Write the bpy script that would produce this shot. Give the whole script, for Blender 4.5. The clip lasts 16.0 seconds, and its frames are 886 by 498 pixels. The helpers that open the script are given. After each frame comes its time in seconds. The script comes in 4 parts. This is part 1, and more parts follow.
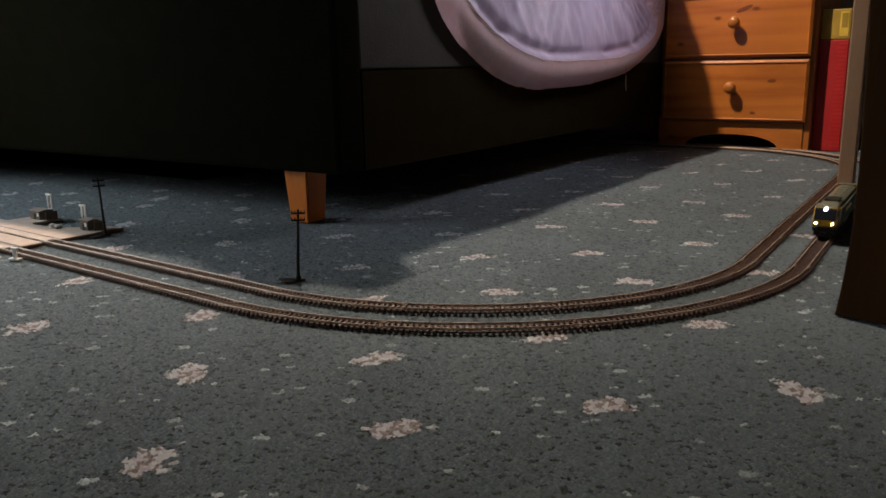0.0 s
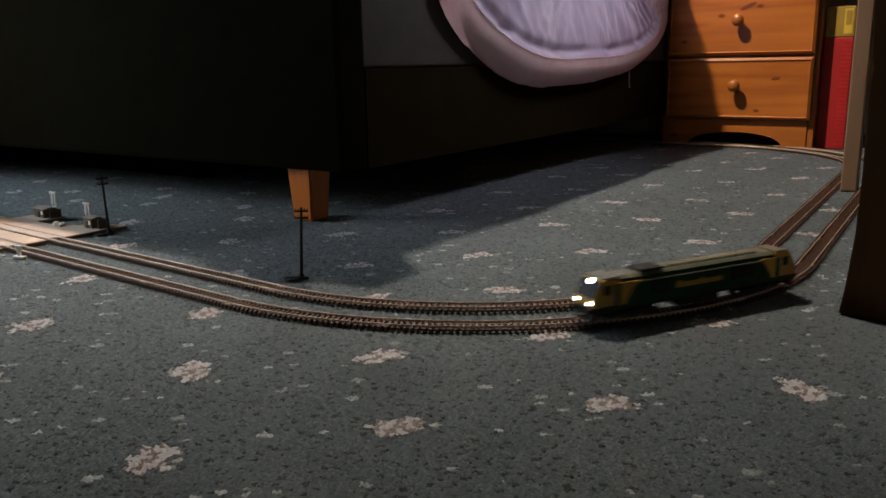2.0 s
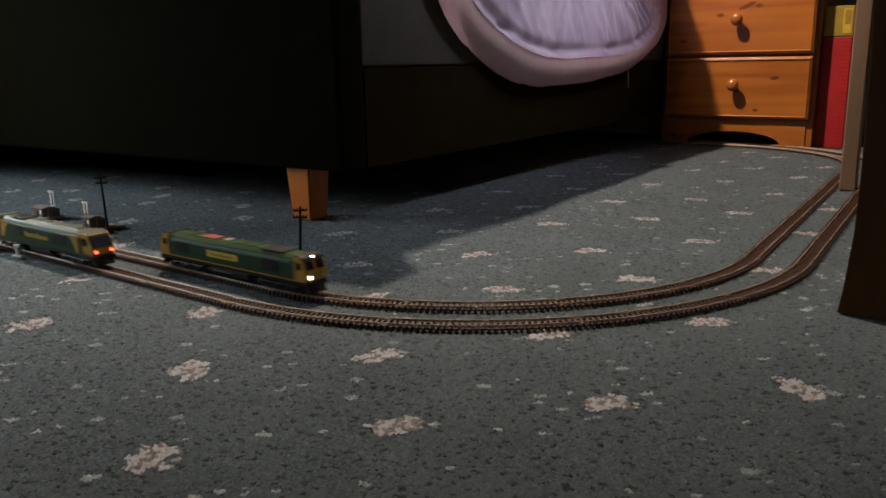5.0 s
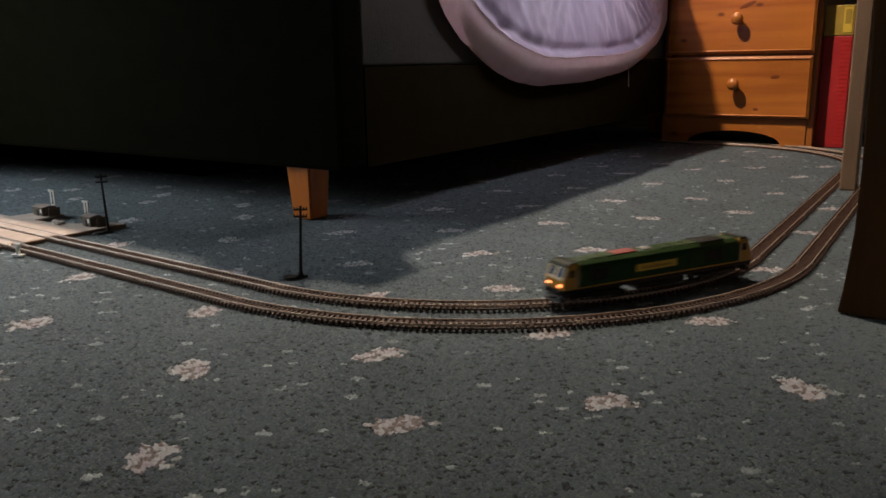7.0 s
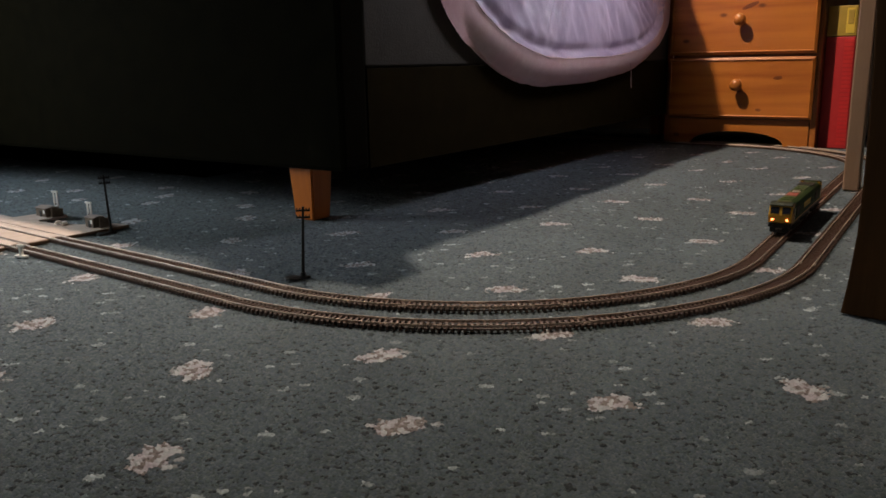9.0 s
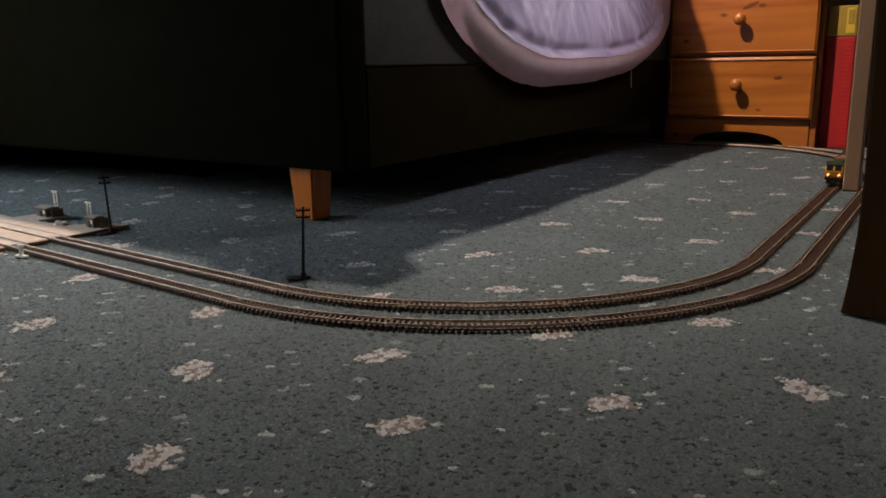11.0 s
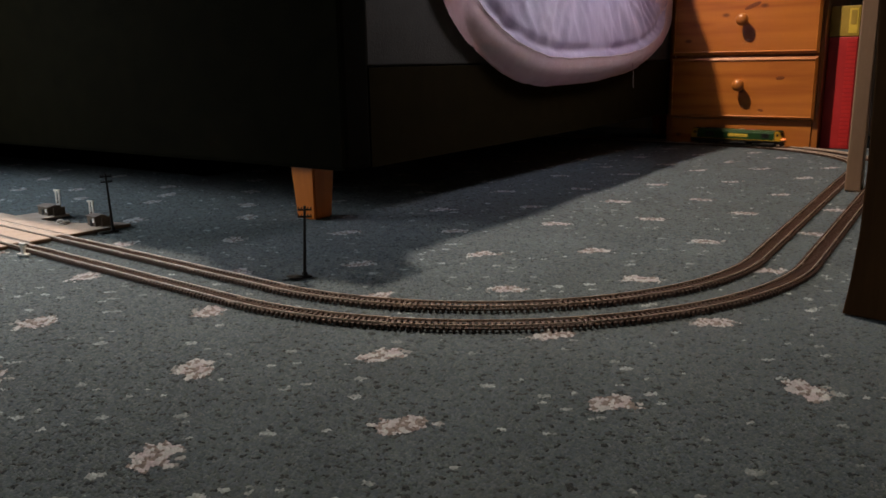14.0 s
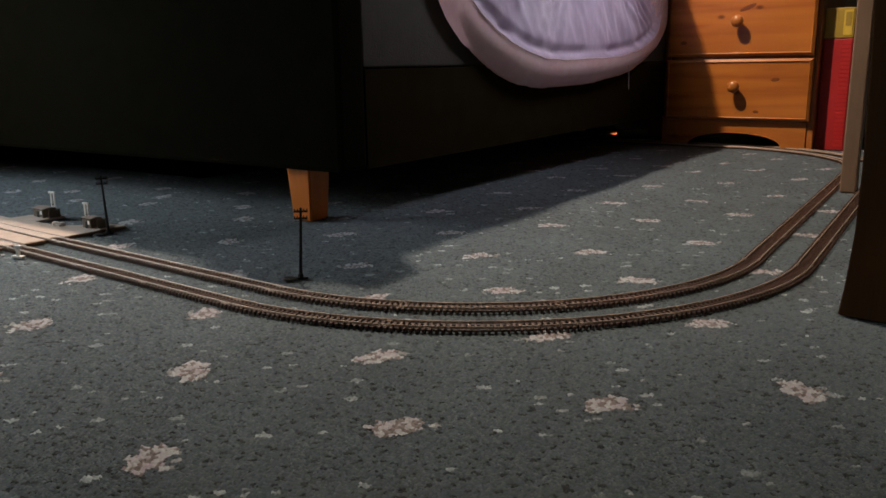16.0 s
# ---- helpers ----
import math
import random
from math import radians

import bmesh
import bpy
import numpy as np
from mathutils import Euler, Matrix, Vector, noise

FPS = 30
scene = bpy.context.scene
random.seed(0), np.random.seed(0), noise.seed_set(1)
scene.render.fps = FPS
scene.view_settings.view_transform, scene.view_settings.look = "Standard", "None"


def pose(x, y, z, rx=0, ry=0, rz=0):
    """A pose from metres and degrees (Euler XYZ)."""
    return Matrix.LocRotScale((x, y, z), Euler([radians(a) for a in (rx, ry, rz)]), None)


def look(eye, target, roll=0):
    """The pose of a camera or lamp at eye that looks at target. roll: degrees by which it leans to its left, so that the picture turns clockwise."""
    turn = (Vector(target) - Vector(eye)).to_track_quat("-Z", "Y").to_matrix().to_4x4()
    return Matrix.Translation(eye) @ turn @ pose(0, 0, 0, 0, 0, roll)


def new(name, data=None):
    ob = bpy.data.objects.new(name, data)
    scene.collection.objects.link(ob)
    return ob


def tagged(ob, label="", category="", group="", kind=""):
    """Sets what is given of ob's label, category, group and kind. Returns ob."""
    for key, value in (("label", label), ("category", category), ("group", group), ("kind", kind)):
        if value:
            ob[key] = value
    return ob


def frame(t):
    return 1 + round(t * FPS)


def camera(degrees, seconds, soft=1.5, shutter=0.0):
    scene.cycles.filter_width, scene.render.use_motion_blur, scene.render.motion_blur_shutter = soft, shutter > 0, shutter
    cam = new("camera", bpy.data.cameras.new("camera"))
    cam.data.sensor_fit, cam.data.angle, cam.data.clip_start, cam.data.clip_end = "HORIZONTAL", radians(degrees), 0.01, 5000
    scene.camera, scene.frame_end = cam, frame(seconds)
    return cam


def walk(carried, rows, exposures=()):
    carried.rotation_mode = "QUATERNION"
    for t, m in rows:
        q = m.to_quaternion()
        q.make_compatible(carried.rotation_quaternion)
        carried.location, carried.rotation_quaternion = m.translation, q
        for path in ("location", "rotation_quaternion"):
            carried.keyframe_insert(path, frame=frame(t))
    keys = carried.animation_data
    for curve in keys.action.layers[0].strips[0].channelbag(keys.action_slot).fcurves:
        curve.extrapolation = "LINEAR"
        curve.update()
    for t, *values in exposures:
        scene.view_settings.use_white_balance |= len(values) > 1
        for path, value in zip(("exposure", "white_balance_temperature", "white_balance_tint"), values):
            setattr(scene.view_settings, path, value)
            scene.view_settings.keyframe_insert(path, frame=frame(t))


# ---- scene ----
# ---- camera ----
cam = camera(57.67, 16.0, soft=1.6, shutter=0.8)
EYE = (0.0, 0.0, 0.2736)
TURNS = [
    (0.0, 77.116, 0.950, -0.448), (0.5, 77.056, 0.971, -0.424), (1.0, 77.024, 1.009, -0.296), (1.5, 76.983, 0.995, -0.172),
    (2.0, 76.974, 0.984, -0.224), (2.5, 77.042, 0.989, -0.192), (3.0, 77.056, 0.954, -0.272), (3.5, 77.057, 0.956, -0.329),
    (4.0, 77.068, 0.948, -0.353), (4.3, 77.030, 0.950, -0.340), (6.2, 76.810, 0.973, -0.190), (6.5, 76.800, 0.975, -0.165),
    (7.0, 76.865, 0.940, -0.272), (7.5, 76.887, 1.000, -0.237), (8.0, 76.937, 0.980, -0.325), (8.5, 76.968, 1.001, -0.317),
    (9.0, 76.930, 0.982, -0.106), (11.5, 76.930, 0.981, -0.098), (12.0, 76.989, 0.971, -0.185), (12.5, 76.988, 0.953, -0.220),
    (13.0, 76.997, 0.928, -0.215), (13.5, 76.962, 0.891, -0.145), (14.0, 76.899, 0.868, 0.038), (14.5, 76.906, 0.910, 0.016),
    (15.0, 76.963, 0.898, -0.097), (15.5, 76.987, 0.894, -0.157), (16.0, 77.012, 0.877, -0.250)]
walk(cam, [(t, pose(*EYE, rx, ry, rz)) for t, rx, ry, rz in TURNS], exposures=[(0.0, 0.0), (16.0, 0.0)])

# ---- light ----
world = bpy.data.worlds.new("world")
scene.world = world
world.use_nodes = True
world.node_tree.nodes["Background"].inputs[0].default_value = (0.5, 0.55, 0.7, 1)
world.node_tree.nodes["Background"].inputs[1].default_value = 0.004

BED = pose(-0.125, 1.40, 0, 0, 0, 56)      # bed corner; local x runs along the bed, local y to its far side
LAMP = BED @ Vector((0.40, 0.485, 2.12))    # bulb hanging over the bed, in an added shade
bulb = new("bulb_light", bpy.data.lights.new("bulb_light", "POINT"))
bulb.location = LAMP
bulb.data.energy, bulb.data.color, bulb.data.shadow_soft_size = 255.0, (1.0, 0.80, 0.63), 0.024
# Light from the left is inferred; the screen behind it is made up.
left_light = new("left_light", bpy.data.lights.new("left_light", "AREA"))
LEFT_LIGHT_AT = (-1.62, 1.50, 0.50)
left_light.matrix_world = look(LEFT_LIGHT_AT, (-0.35, 0.95, 0.0))
left_light.data.shape, left_light.data.size, left_light.data.size_y = "RECTANGLE", 0.70, 0.40
left_light.data.energy, left_light.data.color = 11.0, (0.88, 0.97, 1.0)

# Unseen fill added to brighten the bag; its desk monitor is made up.
bag_fill = new("bag_fill_light", bpy.data.lights.new("bag_fill_light", "AREA"))
BAG_FILL_AT = BED @ Vector((1.46, -0.62, 1.02))
bag_fill.matrix_world = look(BAG_FILL_AT, BED @ Vector((0.85, 0.0, 0.40)))
bag_fill.data.spread = radians(75)
bag_fill.data.shape, bag_fill.data.size, bag_fill.data.size_y = "RECTANGLE", 0.8, 0.5
bag_fill.data.energy, bag_fill.data.color = 5.4, (0.96, 0.90, 1.0)


# ---- materials ----
def material(name, color, rough=0.6, metal=0.0, noise_scale=0.0, noise_mix=None, stretch=(1, 1, 1), bump=0.0, bump_scale=200.0, emit=0.0, coords="Object"):
    m = bpy.data.materials.new(name)
    m.use_nodes = True
    nt = m.node_tree
    b = nt.nodes["Principled BSDF"]
    b.inputs["Base Color"].default_value = (*color, 1)
    b.inputs["Roughness"].default_value = rough
    b.inputs["Metallic"].default_value = metal
    if emit:
        b.inputs["Emission Color"].default_value = (*color, 1)
        b.inputs["Emission Strength"].default_value = emit
    tc = nt.nodes.new("ShaderNodeTexCoord")
    mp = nt.nodes.new("ShaderNodeMapping")
    mp.inputs["Scale"].default_value = stretch
    nt.links.new(tc.outputs[coords], mp.inputs["Vector"])
    if noise_mix:
        n1 = nt.nodes.new("ShaderNodeTexNoise")
        n1.inputs["Scale"].default_value, n1.inputs["Detail"].default_value = noise_scale, 6
        n2 = nt.nodes.new("ShaderNodeTexNoise")
        n2.inputs["Scale"].default_value, n2.inputs["Detail"].default_value = noise_scale * 9, 3
        add = nt.nodes.new("ShaderNodeMath")
        add.operation = "MULTIPLY_ADD"
        add.inputs[1].default_value, add.inputs[2].default_value = 0.4, 0.0
        ramp = nt.nodes.new("ShaderNodeMapRange")
        ramp.inputs["From Min"].default_value, ramp.inputs["From Max"].default_value = 0.5, 0.95
        mix = nt.nodes.new("ShaderNodeMix")
        mix.data_type = "RGBA"
        nt.links.new(mp.outputs[0], n1.inputs["Vector"])
        nt.links.new(mp.outputs[0], n2.inputs["Vector"])
        nt.links.new(n2.outputs["Fac"], add.inputs[0])
        nt.links.new(n1.outputs["Fac"], add.inputs[2])
        nt.links.new(add.outputs[0], ramp.inputs["Value"])
        nt.links.new(ramp.outputs[0], mix.inputs["Factor"])
        mix.inputs["A"].default_value, mix.inputs["B"].default_value = (*color, 1), (*noise_mix, 1)
        nt.links.new(mix.outputs["Result"], b.inputs["Base Color"])
    if bump:
        n3 = nt.nodes.new("ShaderNodeTexNoise")
        n3.inputs["Scale"].default_value, n3.inputs["Detail"].default_value = bump_scale, 4
        nt.links.new(mp.outputs[0], n3.inputs["Vector"])
        bn = nt.nodes.new("ShaderNodeBump")
        bn.inputs["Strength"].default_value, bn.inputs["Distance"].default_value = bump, 0.002
        nt.links.new(n3.outputs["Fac"], bn.inputs["Height"])
        nt.links.new(bn.outputs[0], b.inputs["Normal"])
    return m


def pine(name, light, dark, axis):
    """Varnished pine: long wavy grain along one axis, with knots."""
    m = material(name, light, 0.32)
    nt = m.node_tree
    b = nt.nodes["Principled BSDF"]
    b.inputs["Coat Weight"].default_value, b.inputs["Coat Roughness"].default_value = 0.25, 0.2
    mp = [n for n in nt.nodes if n.type == "MAPPING"][0]
    s = [26, 26, 26]
    s[axis] = 2.2
    mp.inputs["Scale"].default_value = s
    n1 = nt.nodes.new("ShaderNodeTexNoise")
    n1.inputs["Scale"].default_value, n1.inputs["Detail"].default_value, n1.inputs["Distortion"].default_value = 1.0, 5, 0.6
    nt.links.new(mp.outputs[0], n1.inputs["Vector"])
    cr = nt.nodes.new("ShaderNodeValToRGB")
    e = cr.color_ramp.elements
    e[0].position, e[0].color = 0.36, (*light, 1)
    e[1].position, e[1].color = 0.68, (*dark, 1)
    k = e.new(0.5)
    k.color = (*[0.7 * a + 0.3 * c for a, c in zip(light, dark)], 1)
    nt.links.new(n1.outputs["Fac"], cr.inputs[0])
    vo = nt.nodes.new("ShaderNodeTexVoronoi")
    vo.voronoi_dimensions = "2D"
    vo.inputs["Scale"].default_value = 5.0
    sq = nt.nodes.new("ShaderNodeMapping")
    z = [1.0, 1.0, 1.0]
    z[axis] = 0.55
    sq.inputs["Scale"].default_value = z
    sq.inputs["Rotation"].default_value = (0, math.pi / 2, 0)
    tc = [n for n in nt.nodes if n.type == "TEX_COORD"][0]
    nt.links.new(tc.outputs["Object"], sq.inputs["Vector"])
    nt.links.new(sq.outputs[0], vo.inputs["Vector"])
    kr = nt.nodes.new("ShaderNodeMapRange")
    kr.inputs["From Min"].default_value, kr.inputs["From Max"].default_value = 0.015, 0.04
    kr.inputs["To Min"].default_value, kr.inputs["To Max"].default_value = 0.85, 0.0
    nt.links.new(vo.outputs["Distance"], kr.inputs["Value"])
    mix = nt.nodes.new("ShaderNodeMix")
    mix.data_type = "RGBA"
    nt.links.new(kr.outputs[0], mix.inputs["Factor"])
    nt.links.new(cr.outputs[0], mix.inputs["A"])
    mix.inputs["B"].default_value = (dark[0] * 0.35, dark[1] * 0.3, dark[2] * 0.3, 1)
    nt.links.new(mix.outputs["Result"], b.inputs["Base Color"])
    return m


def attribute_material(name, attribute, rough):
    m = material(name, (0.05, 0.08, 0.08), rough)
    nt = m.node_tree
    a = nt.nodes.new("ShaderNodeAttribute")
    a.attribute_name = attribute
    nt.links.new(a.outputs["Color"], nt.nodes["Principled BSDF"].inputs["Base Color"])
    nt.nodes["Principled BSDF"].inputs["Sheen Weight"].default_value = 0.15
    nt.nodes["Principled BSDF"].inputs["Specular IOR Level"].default_value = 0.1
    return m


MAT = {
    "carpet_back": material("carpet_back", (0.03, 0.05, 0.052), 0.95, 0, 60, (0.05, 0.075, 0.075), bump=0.6, bump_scale=300),
    "pile": attribute_material("pile", "tuft", 0.95),
    "plaster": material("plaster", (0.34, 0.29, 0.24), 0.9, 0, 3, (0.38, 0.33, 0.27), bump=0.2, bump_scale=60),
    "ceiling": material("ceiling", (0.6, 0.57, 0.52), 0.9, 0, 3, (0.65, 0.62, 0.57), bump=0.2, bump_scale=60),
    "skirting": material("skirting", (0.5, 0.46, 0.4), 0.5, 0, 8, (0.55, 0.5, 0.44)),
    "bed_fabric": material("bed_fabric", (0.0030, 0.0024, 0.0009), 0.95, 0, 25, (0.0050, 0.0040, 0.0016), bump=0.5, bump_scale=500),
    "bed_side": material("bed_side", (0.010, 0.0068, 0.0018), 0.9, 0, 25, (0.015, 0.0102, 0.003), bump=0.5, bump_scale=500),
    # Near-black: the bag's shade on a pale mattress is put into this colour.
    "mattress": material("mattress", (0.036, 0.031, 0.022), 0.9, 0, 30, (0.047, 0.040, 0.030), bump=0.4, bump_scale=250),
    "duvet_top": material("duvet_top", (0.42, 0.345, 0.49), 0.6, 0, 14, (0.68, 0.585, 0.72), (1, 1, 0.35), 0.45, 60),
    "duvet_under": material("duvet_under", (0.84, 0.58, 0.60), 0.34, 0, 12, (0.93, 0.74, 0.75), bump=0.8, bump_scale=26),
    "piping": material("piping", (0.84, 0.70, 0.72), 0.3, 0, 60, (0.6, 0.45, 0.47)),
    "leg_wood": pine("leg_wood", (0.72, 0.205, 0.028), (0.56, 0.14, 0.018), 2),
    "pine_x": pine("pine_x", (0.45, 0.155, 0.026), (0.28, 0.075, 0.011), 1),
    "pine_z": pine("pine_z", (0.38, 0.13, 0.024), (0.25, 0.068, 0.012), 2),
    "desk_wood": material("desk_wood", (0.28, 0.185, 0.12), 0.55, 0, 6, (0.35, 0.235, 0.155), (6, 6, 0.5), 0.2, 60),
    # Darker copy of the desk wood: the unlit near side is put into the colour.
    "desk_wood_shaded": material("desk_wood_shaded", (0.045, 0.020, 0.0075), 0.6, 0, 6, (0.070, 0.032, 0.012), (6, 6, 0.5), 0.2, 60),
    "red_card": material("red_card", (0.42, 0.012, 0.016), 0.45, 0, 30, (0.5, 0.025, 0.02), bump=0.15, bump_scale=80),
    # Darker copy of red_card: the chest's shade is put into the carton's colour.
    "red_shaded": material("red_shaded", (0.33, 0.010, 0.013), 0.5, 0, 30, (0.40, 0.016, 0.016), bump=0.15, bump_scale=80),
    "knot": material("knot", (0.10, 0.022, 0.006), 0.35, 0, 90, (0.22, 0.06, 0.014)),
    "yellow_card": material("yellow_card", (0.62, 0.44, 0.04), 0.5, 0, 30, (0.7, 0.5, 0.07)),
    "ochre_card": material("ochre_card", (0.34, 0.23, 0.03), 0.5, 0, 30, (0.4, 0.27, 0.04)),
    "rail": material("rail", (0.60, 0.49, 0.41), 0.45, 0.2, 60, (0.44, 0.35, 0.285), bump=0.08, bump_scale=300),
    "sleeper": material("sleeper", (0.045, 0.020, 0.012), 0.55, 0, 120, (0.082, 0.040, 0.024), bump=0.4, bump_scale=900),
    "board": material("board", (0.37, 0.295, 0.25), 0.8, 0, 45, (0.46, 0.375, 0.325), bump=0.3, bump_scale=300),
    "board_edge": material("board_edge", (0.15, 0.085, 0.05), 0.8, 0, 60, (0.2, 0.12, 0.07)),
    "stone_grey": material("stone_grey", (0.10, 0.072, 0.050), 0.85, 0, 150, (0.16, 0.12, 0.085), bump=0.5, bump_scale=500),
    "roof_grey": material("roof_grey", (0.20, 0.155, 0.135), 0.8, 0, 150, (0.27, 0.21, 0.19)),
    "white_plastic": material("white_plastic", (0.8, 0.78, 0.74), 0.4, 0, 40, (0.72, 0.7, 0.66)),
    "black_plastic": material("black_plastic", (0.012, 0.011, 0.010), 0.45, 0, 60, (0.02, 0.018, 0.016)),
    "loco_green": material("loco_green", (0.009, 0.040, 0.010), 0.6, 0, 60, (0.013, 0.050, 0.013)),
    "loco_roof": material("loco_roof", (0.024, 0.052, 0.014), 0.42, 0, 60, (0.040, 0.068, 0.024)),
    "loco_yellow": material("loco_yellow", (0.46, 0.25, 0.008), 0.42, 0, 60, (0.37, 0.19, 0.007)),
    # Base colour raised so that it holds the bulb's sheen on the roof.
    "loco_grey_sheen": material("loco_grey_sheen", (0.105, 0.120, 0.088), 0.30, 0, 60, (0.14, 0.155, 0.118)),
    "grille": material("grille", (0.005, 0.006, 0.005), 0.6, 0.0, 200, (0.016, 0.017, 0.015)),
    "loco_glass": material("loco_glass", (0.010, 0.012, 0.018), 0.32),
    "loco_red": material("loco_red", (0.27, 0.055, 0.035), 0.5, 0, 60, (0.20, 0.045, 0.03)),
    "loco_silver": material("loco_silver", (0.62, 0.60, 0.56), 0.3, 0.6, 60, (0.5, 0.48, 0.45)),
    "cab_dome": material("cab_dome", (0.010, 0.014, 0.006), 0.5, 0, 60, (0.018, 0.024, 0.010)),
    "wheel_steel": material("wheel_steel", (0.12, 0.11, 0.10), 0.4, 1.0, 60, (0.08, 0.07, 0.065)),
    "lamp_white": material("lamp_white", (0.85, 0.93, 1.0), 0.3, emit=30.0),
    "lamp_red": material("lamp_red", (1.0, 0.07, 0.03), 0.3, emit=9.0),
    "lamp_amber": material("lamp_amber", (1.0, 0.24, 0.08), 0.3, emit=7.0),
    "made_up_screen_glow": material("made_up_screen_glow", (0.5, 0.75, 1.0), 0.3, emit=1.0),
    "made_up_screen_body": material("made_up_screen_body", (0.03, 0.03, 0.032), 0.5, 0, 40, (0.04, 0.04, 0.042)),
}
MAT["loco_glass"].node_tree.nodes["Principled BSDF"].inputs["Specular IOR Level"].default_value = 0.08


for key in ("loco_green", "loco_roof", "grille", "black_plastic", "cab_dome"):
    MAT[key].node_tree.nodes["Principled BSDF"].inputs["Specular IOR Level"].default_value = 0.18
for key in ("duvet_top", "duvet_under"):
    MAT[key].node_tree.nodes["Principled BSDF"].inputs["Coat Weight"].default_value = 0.12
    MAT[key].node_tree.nodes["Principled BSDF"].inputs["Coat Roughness"].default_value = 0.22
for key, tint, share in (("duvet_top", (0.70, 0.58, 0.76), 0.30), ("duvet_under", (0.92, 0.72, 0.76), 0.20)):
    nt = MAT[key].node_tree
    through_cloth = nt.nodes.new("ShaderNodeBsdfTranslucent")
    through_cloth.inputs["Color"].default_value = (*tint, 1)
    blend = nt.nodes.new("ShaderNodeMixShader")
    blend.inputs[0].default_value = share
    nt.links.new(nt.nodes["Principled BSDF"].outputs[0], blend.inputs[1])
    nt.links.new(through_cloth.outputs[0], blend.inputs[2])
    nt.links.new(blend.outputs[0], nt.nodes["Material Output"].inputs["Surface"])
for key in ("bed_fabric", "bed_side", "desk_wood_shaded"):
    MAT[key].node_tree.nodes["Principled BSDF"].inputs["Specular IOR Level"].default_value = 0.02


# ---- mesh helpers ----
def part(name, bm, mat, parent=None, label="", smooth=False, m=None):
    me = bpy.data.meshes.new(name)
    bm.normal_update()
    bm.to_mesh(me)
    bm.free()
    if smooth:
        for poly in me.polygons:
            poly.use_smooth = True
    me.materials.append(MAT[mat])
    ob = new(name, me)
    if parent is not None:
        ob.parent = parent
    if m is not None:
        ob.matrix_basis = m
    return tagged(ob, label)


def thing(name, m, label, category, group="", kind=""):
    ob = new(name)
    ob.empty_display_size = 0.02
    ob.matrix_basis = m
    return tagged(ob, label, category, group, kind)


def box(x0, y0, z0, x1, y1, z1, bevel=0.0, segments=2, bm=None):
    own = bmesh.new()
    bmesh.ops.create_cube(own, size=1, matrix=Matrix.Translation(((x0 + x1) / 2, (y0 + y1) / 2, (z0 + z1) / 2)) @ Matrix.Diagonal((x1 - x0, y1 - y0, z1 - z0, 1)))
    if bevel:
        bmesh.ops.bevel(own, geom=own.edges[:], offset=bevel, segments=segments, profile=0.6, affect="EDGES", clamp_overlap=True)
    return merge(bm, own)


def merge(bm, own):
    if bm is None:
        return own
    me = bpy.data.meshes.new("join")
    own.to_mesh(me)
    own.free()
    bm.from_mesh(me)
    bpy.data.meshes.remove(me)
    return bm


def cyl(p0, p1, r0, r1=None, n=12, bm=None):
    p0, p1 = Vector(p0), Vector(p1)
    own = bmesh.new()
    d = p1 - p0
    bmesh.ops.create_cone(own, cap_ends=True, segments=n, radius1=r0, radius2=r0 if r1 is None else r1, depth=d.length,
                          matrix=Matrix.Translation((p0 + p1) / 2) @ d.to_track_quat("Z", "Y").to_matrix().to_4x4())
    return merge(bm, own)


def prism(outline, axis, lo, hi, bevel=0.0):
    """A flat outline pushed along an axis (0 x, 1 y, 2 z); the outline's pairs are the other two axes in order."""
    bm = bmesh.new()

    def at(a, b, c):
        v = [a, b]
        v.insert(axis, c)
        return v
    low = [bm.verts.new(at(a, b, lo)) for a, b in outline]
    high = [bm.verts.new(at(a, b, hi)) for a, b in outline]
    bm.faces.new(low[::-1])
    bm.faces.new(high)
    for i in range(len(outline)):
        j = (i + 1) % len(outline)
        bm.faces.new((low[i], low[j], high[j], high[i]))
    bmesh.ops.recalc_face_normals(bm, faces=bm.faces)
    if bevel:
        bmesh.ops.bevel(bm, geom=bm.edges[:], offset=bevel, segments=2, profile=0.6, affect="EDGES", clamp_overlap=True)
    return bm


def lathe(profile, n=20):
    bm = bmesh.new()
    rings = [[bm.verts.new((r * math.cos(2 * math.pi * i / n), r * math.sin(2 * math.pi * i / n), z)) for i in range(n)] for r, z in profile]
    for a, b in zip(rings, rings[1:]):
        for i in range(n):
            bm.faces.new((a[i], a[(i + 1) % n], b[(i + 1) % n], b[i]))
    bm.faces.new(rings[0][::-1])
    bm.faces.new(rings[-1])
    bmesh.ops.recalc_face_normals(bm, faces=bm.faces)
    return bm

# ---- room ----
ROOM = BED
RX0, RX1, RY0, RY1, CEIL = -2.9, 2.1, -1.75, 2.3, 2.4     # the room in the bed's axes


